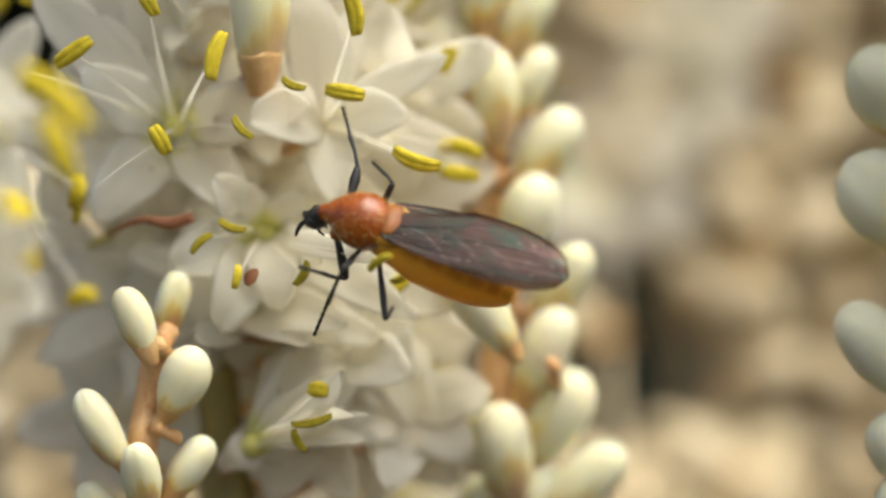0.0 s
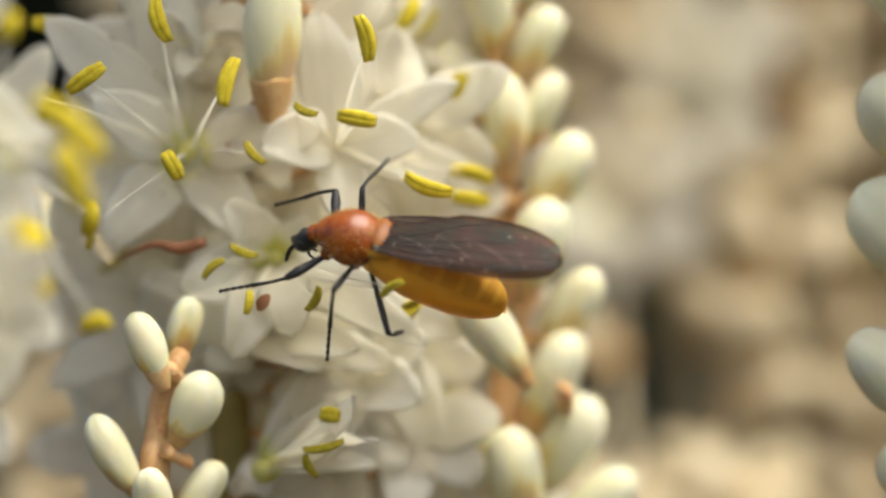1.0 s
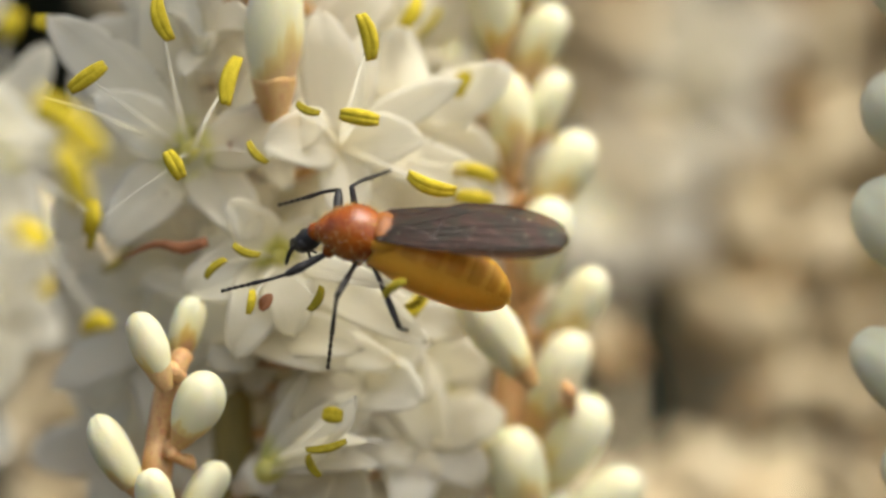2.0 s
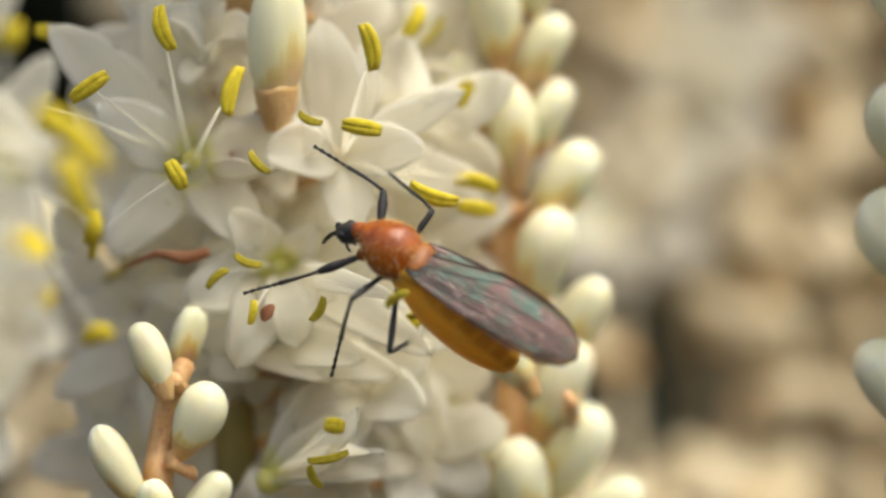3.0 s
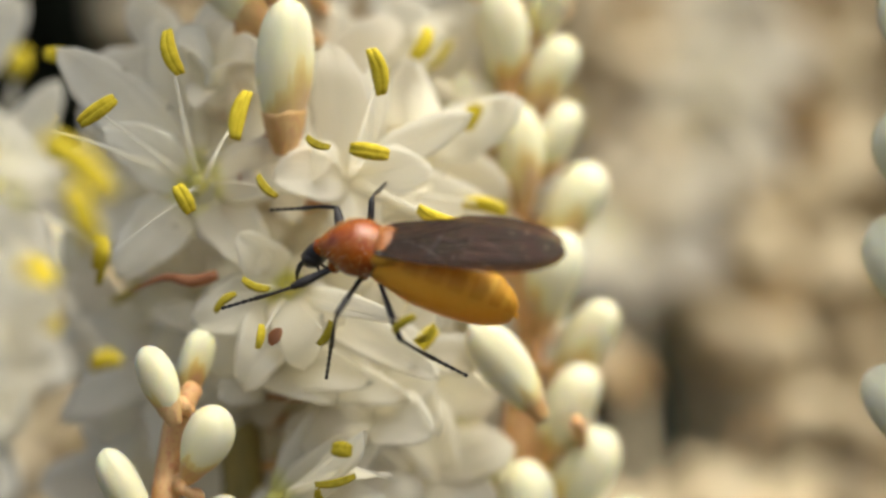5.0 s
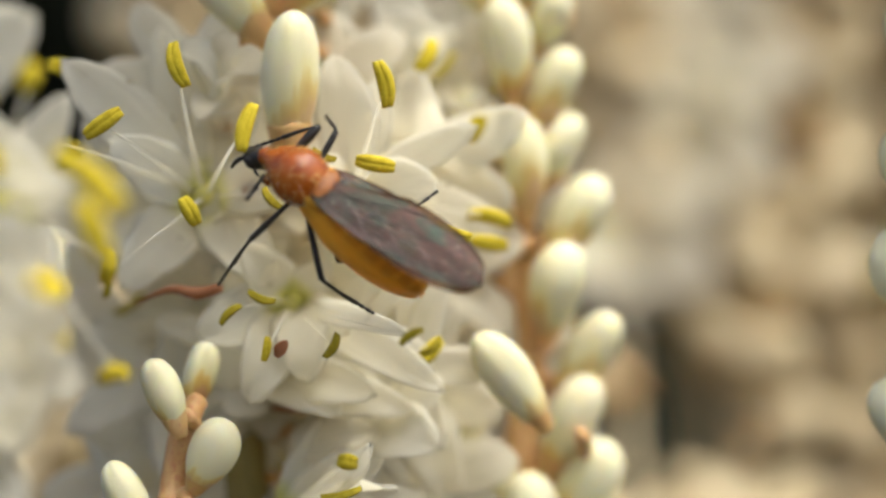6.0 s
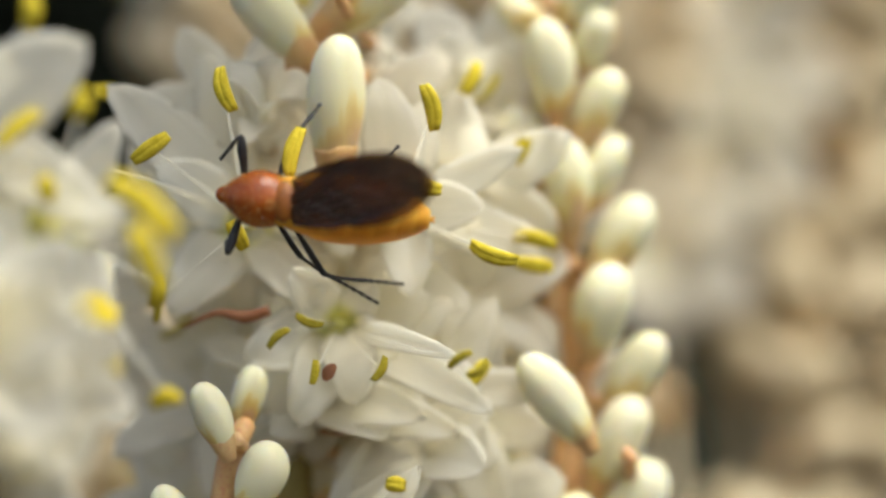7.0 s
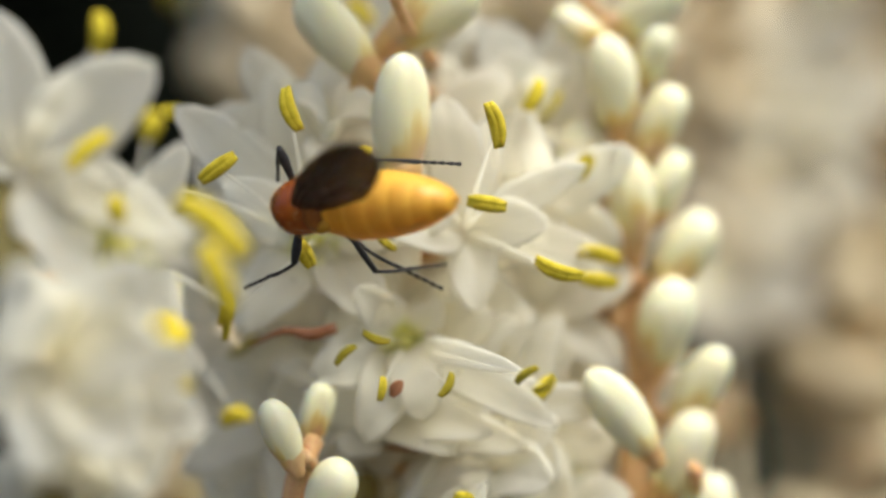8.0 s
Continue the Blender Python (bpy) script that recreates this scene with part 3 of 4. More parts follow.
    for x, y, z in ((-10.5, 10, 7), (-5.8, 10.5, 6.2), (-10, 10.5, -1.5), (-4.6, 10, 0.4), (-1, 10.5, 4), (-6.3, 10, -3.4), (-2.2, 10, -5.4), (-11.6, 10.5, -5), (-1.2, 11, -0.6),
                    (-12.5, 9.5, 3)):
        open_flower(root, (x, y, z), (rng.uniform(-0.5, 0.5), -1, rng.uniform(-0.3, 0.5)), rng, 4.4, 2.2, 0)
    for x, y, z in ((-4.17, 7.5, -2.99), (-8.4, 7.5, -3.67), (-1.66, 8.0, -4.61), (-7.41, 8.0, 3.67)):
        open_flower(root, (x, y, z), (rng.uniform(-0.6, 0.6), -0.8, rng.uniform(-0.2, 0.6)), rng, 3.4, 1.5, 0)
    for x, y, z in ((-2.96, 7.0, -7.1), (-1.04, 9.0, -9.31), (-4.45, 9.5, -10.64)):
        open_flower(root, (x, y, z), (rng.uniform(-0.4, 0.4), -0.9, 0.5), rng, 3.3, 2.3, 0)
    # unseen blossoms overhead, added to shade the fly and the left flower
    for x, y, z in ((-7.6, -4.6, 17.6), (-6.0, 4.6, 17.4), (-9.6, 4.2, 16.8)):
        open_flower(root, (x, y, z), (rng.uniform(-0.3, 0.3), -0.35, 1), rng, 4.0, 2.6, 3)
    add_flower(root, (-9.44, 7.5, 6.29), (0, -0.8, 0.6), [
        ((-7.98, 4.5, 7.6), 1.9, 0.8, 1.2), ((-10.46, 5.0, 8.21), 1.8, 0.8, 1.2), ((-9.81, 4.5, 5.72), 1.2, 0.5, 0.6), ((-8.82, 5.5, 8.53), 1.8, 0.6, 0.8)], [], False)
    add_flower(root, (-9.81, 11.00, 7.84), (-0.1, -0.9, 0.4), [
        ((-10.37, 7.00, 8.70), 1.6, 0.7, 1.2), ((-8.31, 7.00, 8.70), 1.6, 0.7, 1.2), ((-10.14, 7.00, 5.73), 1.2, 0.5, 0.6)], [])
    return root


# ---- bud branches ----
def left_bud_branch():
    pts = [(-9, 30, -110), (-10, 18, -60), (-11.5, 7, -24), (-10.97, 3.00, -11.41), (-10.82, 3.00, -8.77), (-10.38, 3.00, -6.46), (-9.92, 3.50, -5.50)]
    root = raceme("bud_branch", "short pinkish stem with closed cream buds", pts, [1.8, 1.3, 1.0, 0.58, 0.52, 0.48, 0.40])
    add_bud(root, (-11.07, 1.5, -5.05), lean(110, 0.1), 2.68, 1.50)
    add_bud(root, (-9.91, 4.5, -4.47), lean(74, 0), 2.59, 1.38)
    add_bud(root, (-9.18, 2.0, -7.37), lean(62, 0.15), 2.68, 1.74)
    add_bud(root, (-12.57, 2.0, -9.2), lean(122, 0.1), 3.04, 1.41)
    add_bud(root, (-10.78, 1.0, -11.04), lean(98, 0.25), 2.76, 1.78)
    add_bud(root, (-9.08, 3.0, -10.79), lean(58, 0), 2.59, 1.58)
    add_bud(root, (-12.59, 3.0, -12.51), lean(130, 0), 2.50, 1.46)
    return root


def right_bud_branch():
    pts = [(2, 44, -110), (4, 32, -60), (5, 21, -28), (4.42, 13.0, -12.51), (3.85, 12.5, -10.3), (3.08, 12.5, -7.66), (3.42, 12.5, -5.26), (3.37, 12.5, -2.63), (3.06, 12.5, 0.97), (2.95, 13.0, 4.35), (2.92, 13.5, 7.27), (3.56, 14.0, 10.22), (4.75, 15.0, 14.48), (5.36, 15.0, 18.9)]
    root = raceme("bud_branch", "upright pinkish-tan stem set with cream buds", pts, [2.0, 1.6, 1.0, 0.70, 0.74, 0.80, 0.66, 0.58, 0.54, 0.52, 0.56, 0.50, 0.44, 0.4])
    data = [
        ((1.11, 13.0, 11.29), 140, 0.0, 3.01, 1.59), ((2.33, 11.0, 9.08), 95, 0.15, 3.67, 1.99), ((4.16, 12.0, 10.11), 62, 0.6, 2.63, 2.10),
        ((4.25, 12.0, 7.32), 62, 0.15, 3.35, 2.34), ((4.06, 12.0, 12.26), 45, 0.2, 3.35, 2.39), ((1.32, 12.5, 5.67), 125, 0.1, 3.48, 2.35),
        ((3.04, 10.5, 4.08), 93, 0.2, 3.54, 1.84), ((4.49, 11.5, 4.68), 68, 0.2, 2.86, 2.14), ((1.96, 15.0, 7.42), 118, 0, 2.82, 1.96),
        ((5.28, 11.5, 1.83), 58, 0.1, 3.76, 2.52), ((1.54, 12.5, 2.14), 122, 0, 2.64, 2.07), ((4.29, 10.5, -1.00), 82, 0.25, 3.42, 2.41),
        ((5.77, 11.5, -3.92), 60, 0.1, 3.69, 2.48), ((5.03, 11.0, -6.69), 68, 0.2, 3.84, 2.61), ((5.70, 11.5, -9.42), 60, 0.15, 4.05, 2.67),
        ((3.35, 9.5, -10.76), 97, 0.25, 3.86, 2.52), ((2.21, 6.5, -4.60), 125, 0.1, 3.91, 1.91), ((1.27, 12.0, -8.67), 132, 0.1, 4.42, 2.82),
        ((6.77, 11.0, -12.34), 48, 0.1, 4.38, 2.65), ((5.05, 12.0, -13.38), 100, 0.1, 3.94, 2.58), ((2.91, 12.0, -13.93), 120, 0.1, 3.94, 2.58)]
    for p, a, dep, ln, wd in data:
        add_bud(root, p, lean(a, dep), ln * 1.04, wd * 0.91)
    rng = random.Random(17)
    for i in range(14):
        z = -14 + i * 2.3
        add_bud(root, (3.3 + 0.02 * z + rng.uniform(-0.8, 0.8), 15.6, z), (rng.uniform(-0.4, 0.4), 1.0, rng.uniform(0.6, 1.0)), 3.0, 2.0)
    return root


def edge_bud_branch():
    pts = [(18, 20, -110), (18.9, 8, -60), (19.2, -1, -28), (18.95, -3.5, -10.63), (18.85, -3.5, -4.08), (18.64, -3.5, 2.89), (18.34, -3.5, 9.04), (18.10, -3.00, 15.34)]
    root = raceme("bud_branch", "upright pinkish-tan stem set with cream buds", pts, [1.8, 1.3, 1.0, 0.65, 0.6, 0.55, 0.5, 0.4])
    data = [((17.19, -3.5, 3.32), 140, 0.1, 4.12, 2.72), ((17.12, -3.5, -0.53), 138, 0.1, 4.22, 2.88), ((16.92, -3.5, -6.11), 137, 0.1, 4.43, 2.92),
            ((17.96, -3.5, -9.84), 132, 0.1, 3.91, 2.64), ((18.17, -3.5, -12.18), 130, 0.1, 3.91, 2.64), ((17.39, -3.5, 8.18), 138, 0.1, 4.12, 2.68),
            ((18.93, -3.5, -3.18), 120, 0.2, 3.91, 2.64), ((19.11, -3.5, 1.57), 110, 0.2, 3.91, 2.64)]
    for p, a, dep, ln, wd in data:
        add_bud(root, p, lean(a, dep), ln, wd)
    rng = random.Random(3)
    # extra buds out of view to the right, added to shade the edge buds
    for i in range(30):
        z = -13 + i * 1.1
        out = (rng.uniform(0.2, 1), rng.uniform(-1, 0.6), rng.uniform(0.6, 1.1))
        add_bud(root, (19.3 + out[0] * 1.6, -5.0 + out[1] * 1.6, z), out, 3.0, 1.9)
    for i in range(34):
        out = (rng.uniform(0.1, 1), rng.uniform(-1, -0.3), rng.uniform(0.6, 1.1))
        add_bud(root, (19.9 + out[0] * 1.6, -5.8 + out[1] * 2.2, -8 + i * 0.8), out, 3.3, 2.1)
    # unseen blossoms above them, added to block more sun
    for i in range(9):
        open_flower(root, (21.8 + 1.2 * (i % 2), -8 - 1.5 * (i % 3), 3 + i * 2.8), (0.3, -0.3, 1), rng, 4.0, 2.8, 3)
    return root


# ---- blossoms in front, out of focus ----
def front_branch():
    pts = [(-22, 14, -110), (-25, -4, -60), (-24, -13, -26), (-18.25, -12.00, -8.60), (-18.73, -11.00, -1.81), (-20.00, -8.00, 4.44), (-20.93, -7.00, 9.69)]
    root = raceme("blossom_branch", "flower branch with open white six-petalled blossoms", pts, [2.0, 1.5, 1.1, 0.9, 0.8, 0.7, 0.6], material=M_OLIVE)
    add_flower(root, (-15.77, -8.00, 2.01), (0.2, -1, 0.1), [
        ((-13.33, -9.00, 5.46), 1.5, 0.2, 0.1), ((-17.29, -10.00, 4.73), 1.8, 0.3, 0.2), ((-13.37, -9.00, 2.37), 1.6, 0.3, 0.2), ((-13.87, -10.00, -1.12), 2.0, 0.3, 0.2),
        ((-16.77, -10.00, -1.09), 2.0, 0.3, 0.2), ((-18.66, -9.00, 2.43), 1.8, 0.3, 0.2)], [
        ((-11.78, -14.50, 2.73), -42, 2.9, 1.6), ((-11.72, -14.50, 1.00), -70, 2.3, 1.5), ((-12.47, -4.00, -0.23), 80, 1.3, False), ((-14.35, -10.00, -0.83), 35, 1.6, 1.8), ((-13.74, -11.00, -1.29), 60, 1.5, 1.7),
        ((-13.40, -10.00, -2.68), 85, 1.3, False), ((-11.88, -8.00, -3.88), 15, 1.1, False), ((-14.06, -13.00, 6.04), 70, 1.0, False)])
    add_flower(root, (-19.11, -8.50, 4.81), (0.3, -1, 0.25), [
        ((-14.75, -10.50, 8.44), 3.0, 0.3, 0.2), ((-19.45, -10.00, 9.99), 2.2, 0.3, 0.2), ((-15.59, -9.00, 4.75), 1.2, 0.3, 0.2), ((-13.44, -10.00, 2.55), 2.0, 0.3, 0.3),
        ((-17.05, -10.50, 1.24), 2.6, 0.3, 0.3), ((-22.50, -10.00, 6.34), 2.4, 0.3, 0.2)], [
        ((-15.96, -11.00, 9.31), 85, 1.4, False), ((-16.54, -11.00, 5.41), 42, 1.8, False), ((-15.58, -10.50, 3.34), -80, 0.9, False)], False)
    add_flower(root, (-17.62, -13.00, -1.75), (0.25, -1, 0.15), [
        ((-14.18, -16.50, 1.39), 2.8, 0.4, 0.3), ((-13.67, -16.50, -1.31), 2.8, 0.4, 0.3), ((-14.32, -16.00, -4.40), 2.8, 0.4, 0.3), ((-17.13, -16.00, -5.09), 2.8, 0.4, 0.3),
        ((-20.18, -16.00, -2.70), 2.8, 0.4, 0.3), ((-17.60, -17.00, 1.25), 2.8, 0.4, 0.3)], [], False)
    add_flower(root, (-17.45, -11.00, -6.80), (0.2, -1, 0.25), [
        ((-13.78, -14.00, -5.09), 2.6, 0.4, 0.3), ((-14.18, -14.00, -7.68), 2.6, 0.4, 0.3), ((-17.84, -14.00, -3.93), 2.6, 0.4, 0.3), ((-20.27, -14.00, -6.13), 2.6, 0.4, 0.3), ((-16.01, -15.00, -3.89), 2.6, 0.4, 0.3)], [], False)
    add_flower(root, (-15.76, -10.50, -3.69), (0.1, -0.85, 0.55), [
        ((-12.87, -13.50, -1.79), 2.4, 0.4, 0.3), ((-12.62, -13.50, -4.03), 2.4, 0.4, 0.3), ((-14.25, -14.00, -5.83), 2.4, 0.4, 0.3), ((-16.75, -14.00, -5.61), 2.4, 0.4, 0.3), ((-17.64, -14.00, -2.83), 2.4, 0.4, 0.3),
        ((-15.00, -13.50, -0.83), 2.4, 0.4, 0.3)], [], False)
    return root


# ---- branches further back ----
FAR = Vector((0, -100, 0))


def back_branches():
    rng = random.Random(11)
    lines = [
        ([(9.61, 42.50, -23.09), (9.61, 42.50, -7.88), (9.35, 43.20, 4.31), (9.25, 43.90, 21.22)], 20, 0.0),
        ([(15.93, 44.60, -23.43), (15.62, 44.60, -11.08), (19.01, 44.60, 1.27), (20.36, 45.40, 13.69), (20.67, 45.40, 23.00)], 20, 0.0),
        ([(24.68, 49.00, -24.14), (24.04, 49.00, -8.24), (24.80, 49.70, 4.51), (25.55, 50.40, 23.79)], 20, 0.0),
        ([(14.13, 51.80, -21.35), (15.10, 51.80, -5.15), (14.45, 51.80, 7.81), (14.00, 54.00, 24.36)], 18, 0.0),
        ([(2.28, 40.30, -22.73), (1.68, 40.30, -7.76), (1.39, 41.80, 5.78), (0.49, 42.50, 21.02)], 20, 0.2),
        ([(-4.86, 38.90, -22.50), (-5.16, 38.90, -7.68), (-5.48, 39.60, 5.69), (-5.81, 40.30, 22.19)], 20, 0.25),
        ([(-13.31, 37.40, -22.26), (-13.31, 37.40, -7.60), (-13.39, 38.20, 5.63), (-14.05, 38.90, 20.78)], 20, 0.25),
        ([(-19.53, 33.80, -23.10), (-19.25, 33.80, -13.11), (-19.08, 34.60, -5.72), (-18.98, 36.00, 0.61)], 14, 0.2),
        ([(29.98, 43.90, -23.31), (29.36, 43.90, -7.96), (29.20, 44.60, 4.35), (29.67, 45.40, 23.00)], 18, 0.1),
    ]
    for pts, count, share in lines:
        pts = [FAR + (Vector(p) + Vector((0, -0.4 * max(0.0, 2 - p[2]) * (p[0] > 6), 0)) - FAR) * 1.2 for p in pts]
        foot = Vector(pts[0])
        line = [(foot.x * 0.55, foot.y + 12, -112), (foot.x * 0.8, foot.y + 5, -60)] + pts
        root = raceme("bud_branch", "tan stem crowded with cream buds, out of focus behind", line, [1.9, 1.5] + [0.4] * len(pts), material=M_TAN)
        auto_buds(root, pts, int(count * 2.5), rng, 5.5, 1.3, 0.0, share)


def back_blossoms():
    rng = random.Random(5)
    pts = [(8, 52, -112), (11, 48, -60), (17.8, 75.3, -26.5), (16.6, 74.5, -9.6), (15.5, 74.5, 3.4), (16.6, 74.5, 25.7)]
    root = raceme("blossom_branch", "pale blossoms on a tan stem, out of focus behind", pts, [1.9, 1.5, 0.7, 0.6, 0.6, 0.5], material=M_TAN)
    for p, w in (((16.28, 71.00, 7.33), (0.1, -1, 0.2)), ((12.43, 68.36, 0.40), (-0.2, -1, 0.3)), ((17.09, 71.84, 12.32), (0.1, -1, 0.3))):
        open_flower(root, p, w, rng, 6.0, 4.1, 0)


def main_stalk():
    """The thick stalk on which all flower branches stand."""
    root = new("flower_stalk")
    tagged(root, "thick olive flower stalk rising from the ground", "plant stalk")
    put("stalk", tube("stalk", [(0, 60, -1215), (0, 58, -800), (0, 54, -400), (0, 48, -200), (0, 42, -108)], [16, 14, 12, 9, 5], 16, 0.1), M_OLIVE, root)
    for i, x in enumerate((-22, -9, 9, 16)):
        put("side_stalk", tube("side_stalk", [(0, 50, -190), (x * 0.5, 40, -150), (x, 30 - 16 * (abs(x) > 10), -108)], [5, 4, 2.2], 10, 0.1), M_OLIVE, root)
    return root


# ---- the fly (x forward, y to its left, z to its back) ----
HIPS = {"front": (0.75, 0.55, -0.75), "middle": (-0.35, 0.45, -0.98), "hind": (-0.9, 0.42, -0.92)}
LEG_LEN = {"front": (1.8, 3.2), "middle": (2.2, 4.2), "hind": (2.8, 4.9)}
HINGE = (-0.95, 0.34, 0.74)


def abdomen_line(s):
    """The curve of the abdomen from the thorax (0) to its tip (1), from its joint with the thorax."""
    return Vector((-5.65 * s, 0, 0.22 * math.sin(math.pi * s) - 0.1 * s))


def abdomen_radius(s):
    """Half-width and half-height of the abdomen: tapered seen from above, deep and blunt seen from the side."""
    wide = 1.30 * min(1.0, 0.66 + 1.2 * s) * max(0.0, 1 - max(0.0, (s - 0.38) / 0.66) ** 2.1) ** 0.72 + 0.02
    deep = 1.28 * min(1.0, 0.66 + 1.0 * s) * max(0.0, 1 - max(0.0, (s - 0.58) / 0.43) ** 2.4) ** 0.55 + 0.02
    return wide, deep


def ring_body(name, s0, s1, steps, segs=20):
    verts, faces = [], []
    for i in range(steps + 1):
        s = s0 + (s1 - s0) * i / steps
        p = abdomen_line(s)
        d = (abdomen_line(s + 0.01) - p).normalized()
        upv = Vector((0, 1, 0)).cross(d)
        wide, deep = abdomen_radius(min(s, 1.0))
        for k in range(segs):
            a = 2 * math.pi * k / segs
            verts.append(p + Vector((0, 1, 0)) * math.cos(a) * wide + upv * math.sin(a) * deep)
    for i in range(steps):
        for k in range(segs):
            a, b = i * segs + k, i * segs + (k + 1) % segs
            faces.append((a, b, b + segs, a + segs))
    faces.append(tuple(range(segs - 1, -1, -1)))
    faces.append(tuple(range(steps * segs, (steps + 1) * segs)))
    return mesh_of(name, verts, faces)


def plate(name, s0, s1, steps=6, segs=16):
    """A horny plate over the back of one abdominal segment, its rim sunk into the body."""
    verts, faces = [], []
    for i in range(steps + 1):
        f = i / steps
        s = s0 + (s1 - s0) * f
        p = abdomen_line(s)
        d = (abdomen_line(s + 0.01) - p).normalized()
        upv = Vector((0, 1, 0)).cross(d)
        for k in range(segs + 1):
            e = k / segs
            a = math.pi * (e * 0.64 + 0.18)
            rim = min(1.0, 7 * min(f, 1 - f), 7 * min(e, 1 - e))
            wide, deep = abdomen_radius(min(s, 1.0))
            r = 0.985 + 0.03 * rim
            verts.append(p + Vector((0, 1, 0)) * math.cos(a) * wide * r + upv * math.sin(a) * deep * r)
    for i in range(steps):
        for k in range(segs):
            a = i * (segs + 1) + k
            faces.append((a, a + 1, a + segs + 2, a + segs + 1))
    return mesh_of(name, verts, faces)


def wing_half(u):
    """Half-widths of a wing at u along it, front edge and hind edge."""
    round_tip = math.sqrt(max(0.0, 1 - max(0.0, (u - 0.50) / 0.50) ** 2.2))
    return (0.45 + 0.55 * min(1, u * 3.2) ** 0.7) * round_tip, (0.55 + 0.92 * min(1.0, u * 2.4) ** 1.2) * round_tip


def wing_mesh(side):
    n, m = 26, 10
    verts, faces = [], []
    for top in (1, -1):
        for i in range(n + 1):
            u = i / n
            fr, hi = wing_half(u)
            for j in range(m + 1):
                v = j / m
                y = side * (fr - (fr + hi) * v)
                z = 0.10 * math.sin(math.pi * u) - 0.10 * (v - 0.5) ** 2 + 0.018 * math.sin(v * 17 + u * 5) * (1 - u) + top * 0.012
                verts.append((-7.12 * u, y - side * 0.34 * u, z))
    half = (n + 1) * (m + 1)
    for i in range(n):
        for j in range(m):
            a = i * (m + 1) + j
            q = (a, a + 1, a + m + 2, a + m + 1)
            faces += [q, tuple(half + k for k in q[::-1])]
    rim = [j for j in range(m + 1)] + [i * (m + 1) + m for i in range(1, n + 1)] + [n * (m + 1) + j for j in range(m - 1, -1, -1)] + [i * (m + 1) for i in range(n - 1, 0, -1)]
    for a, b in zip(rim, rim[1:] + rim[:1]):
        faces.append((a, b, half + b, half + a))
    return mesh_of("wing", verts, faces)


def wing_point(side, u, v):
    fr, hi = wing_half(u)
    return (-7.12 * u, side * (fr - (fr + hi) * v) - side * 0.34 * u, 0.10 * math.sin(math.pi * u) - 0.10 * (v - 0.5) ** 2 + 0.02)


GRAIN_MESH = ball("pollen_grain", 0.026, 0.022, 0.018, 8, 6)


def fly():
    root = new("fly")
    root.empty_display_size = 0.002
    tagged(root, "orange-red fly with smoky black wings and amber abdomen, on blossoms", "fly")
    me = ball("thorax", 1.52, 1.10, 1.10, 32, 22, 0.04, 3.0)
    for v in me.vertices:
        f = v.co.x / (1.52 * MM)
        k = 1 - 0.46 * max(0.0, f) ** 1.6
        v.co.y *= k
        v.co.z = v.co.z * k - 0.18 * MM * max(0.0, f) ** 2
    thorax = put("thorax", me, M_THORAX, root, None, "glossy orange-red thorax")
    put("scutellum", ball("scutellum", 0.60, 0.82, 0.42, 20, 14, 0.08, 2.0), M_SCUTELLUM, thorax, pose(-1.22 * MM, 0, 0.52 * MM, 0, -18, 0), "golden-brown scutellum")
    for s in (1, -1):
        put("wing_root", ball("wing_root", 0.62, 0.34, 0.30, 16, 10, 0.1, s), M_TERGITE, thorax, pose(-1.25 * MM, s * 0.62 * MM, 0.42 * MM, 0, 14, s * 8), "golden-brown wing root")
    rng = random.Random(8)
    verts, faces = [], []
    for _ in range(620):
        v = Vector((rng.gauss(0, 1), rng.gauss(0, 1), rng.gauss(0.3, 1))).normalized()
        k = 1 - 0.46 * max(0.0, v.x) ** 1.6
        p = Vector((v.x * 1.49, v.y * 1.08 * k, v.z * 1.08 * k - 0.18 * max(0.0, v.x) ** 2))
        t = (v + Vector((-0.9, rng.uniform(-0.4, 0.4), rng.uniform(-0.3, 0.3)))).normalized()
        w = v.cross(t).normalized() * 0.012
        b = len(verts)
        verts += [p - w, p + w, p + v * 0.012, p + t * rng.uniform(0.16, 0.32)]
        faces += [(b, b + 1, b + 3), (b + 1, b + 2, b + 3), (b + 2, b, b + 3)]
    put("hairs", mesh_of("hairs", verts, faces, False), M_HAIR, thorax, None, "short golden hairs")
    put("neck", ball("neck", 0.42, 0.36, 0.36, 14, 10), M_THORAX, root, at((1.32, 0, -0.35)))
    head = put("head", ball("head", 0.74, 0.42, 0.44, 18, 12, 0.08), M_BLACK, root, pose(1.66 * MM, 0, -0.92 * MM, 0, 52, 0), "small black head")
    for s in (1, -1):
        put("eye", ball("eye", 0.26, 0.20, 0.30, 14, 10), M_BLACK, head, at((0.08, s * 0.30, 0.05)))
        pts = [(0.3, s * 0.14, 0.1), (0.62, s * 0.24, 0.18), (0.95, s * 0.38, 0.06), (1.25, s * 0.46, -0.14)]
        put("antenna", tube("antenna", pts, [0.085, 0.10, 0.09, 0.05], 8, 0.5), M_BLACK, head)
        put("palp", tube("palp", [(0.25, s * 0.1, -0.3), (0.45, s * 0.16, -0.55), (0.40, s * 0.18, -0.8)], [0.06, 0.06, 0.04], 7), M_BLACK, head)
    abdomen = put("abdomen", ring_body("abdomen", 0.0, 0.985, 26), M_ABDOMEN, root, None, "amber-yellow abdomen")
    cuts = [0.03, 0.17, 0.32, 0.47, 0.62, 0.76, 0.88, 0.985]
    for a, b in zip(cuts, cuts[1:]):
        put("abdomen_segment", plate("abdomen_segment", a + 0.006, b - 0.028), M_TERGITE, abdomen)
    tip = abdomen_line(0.985)
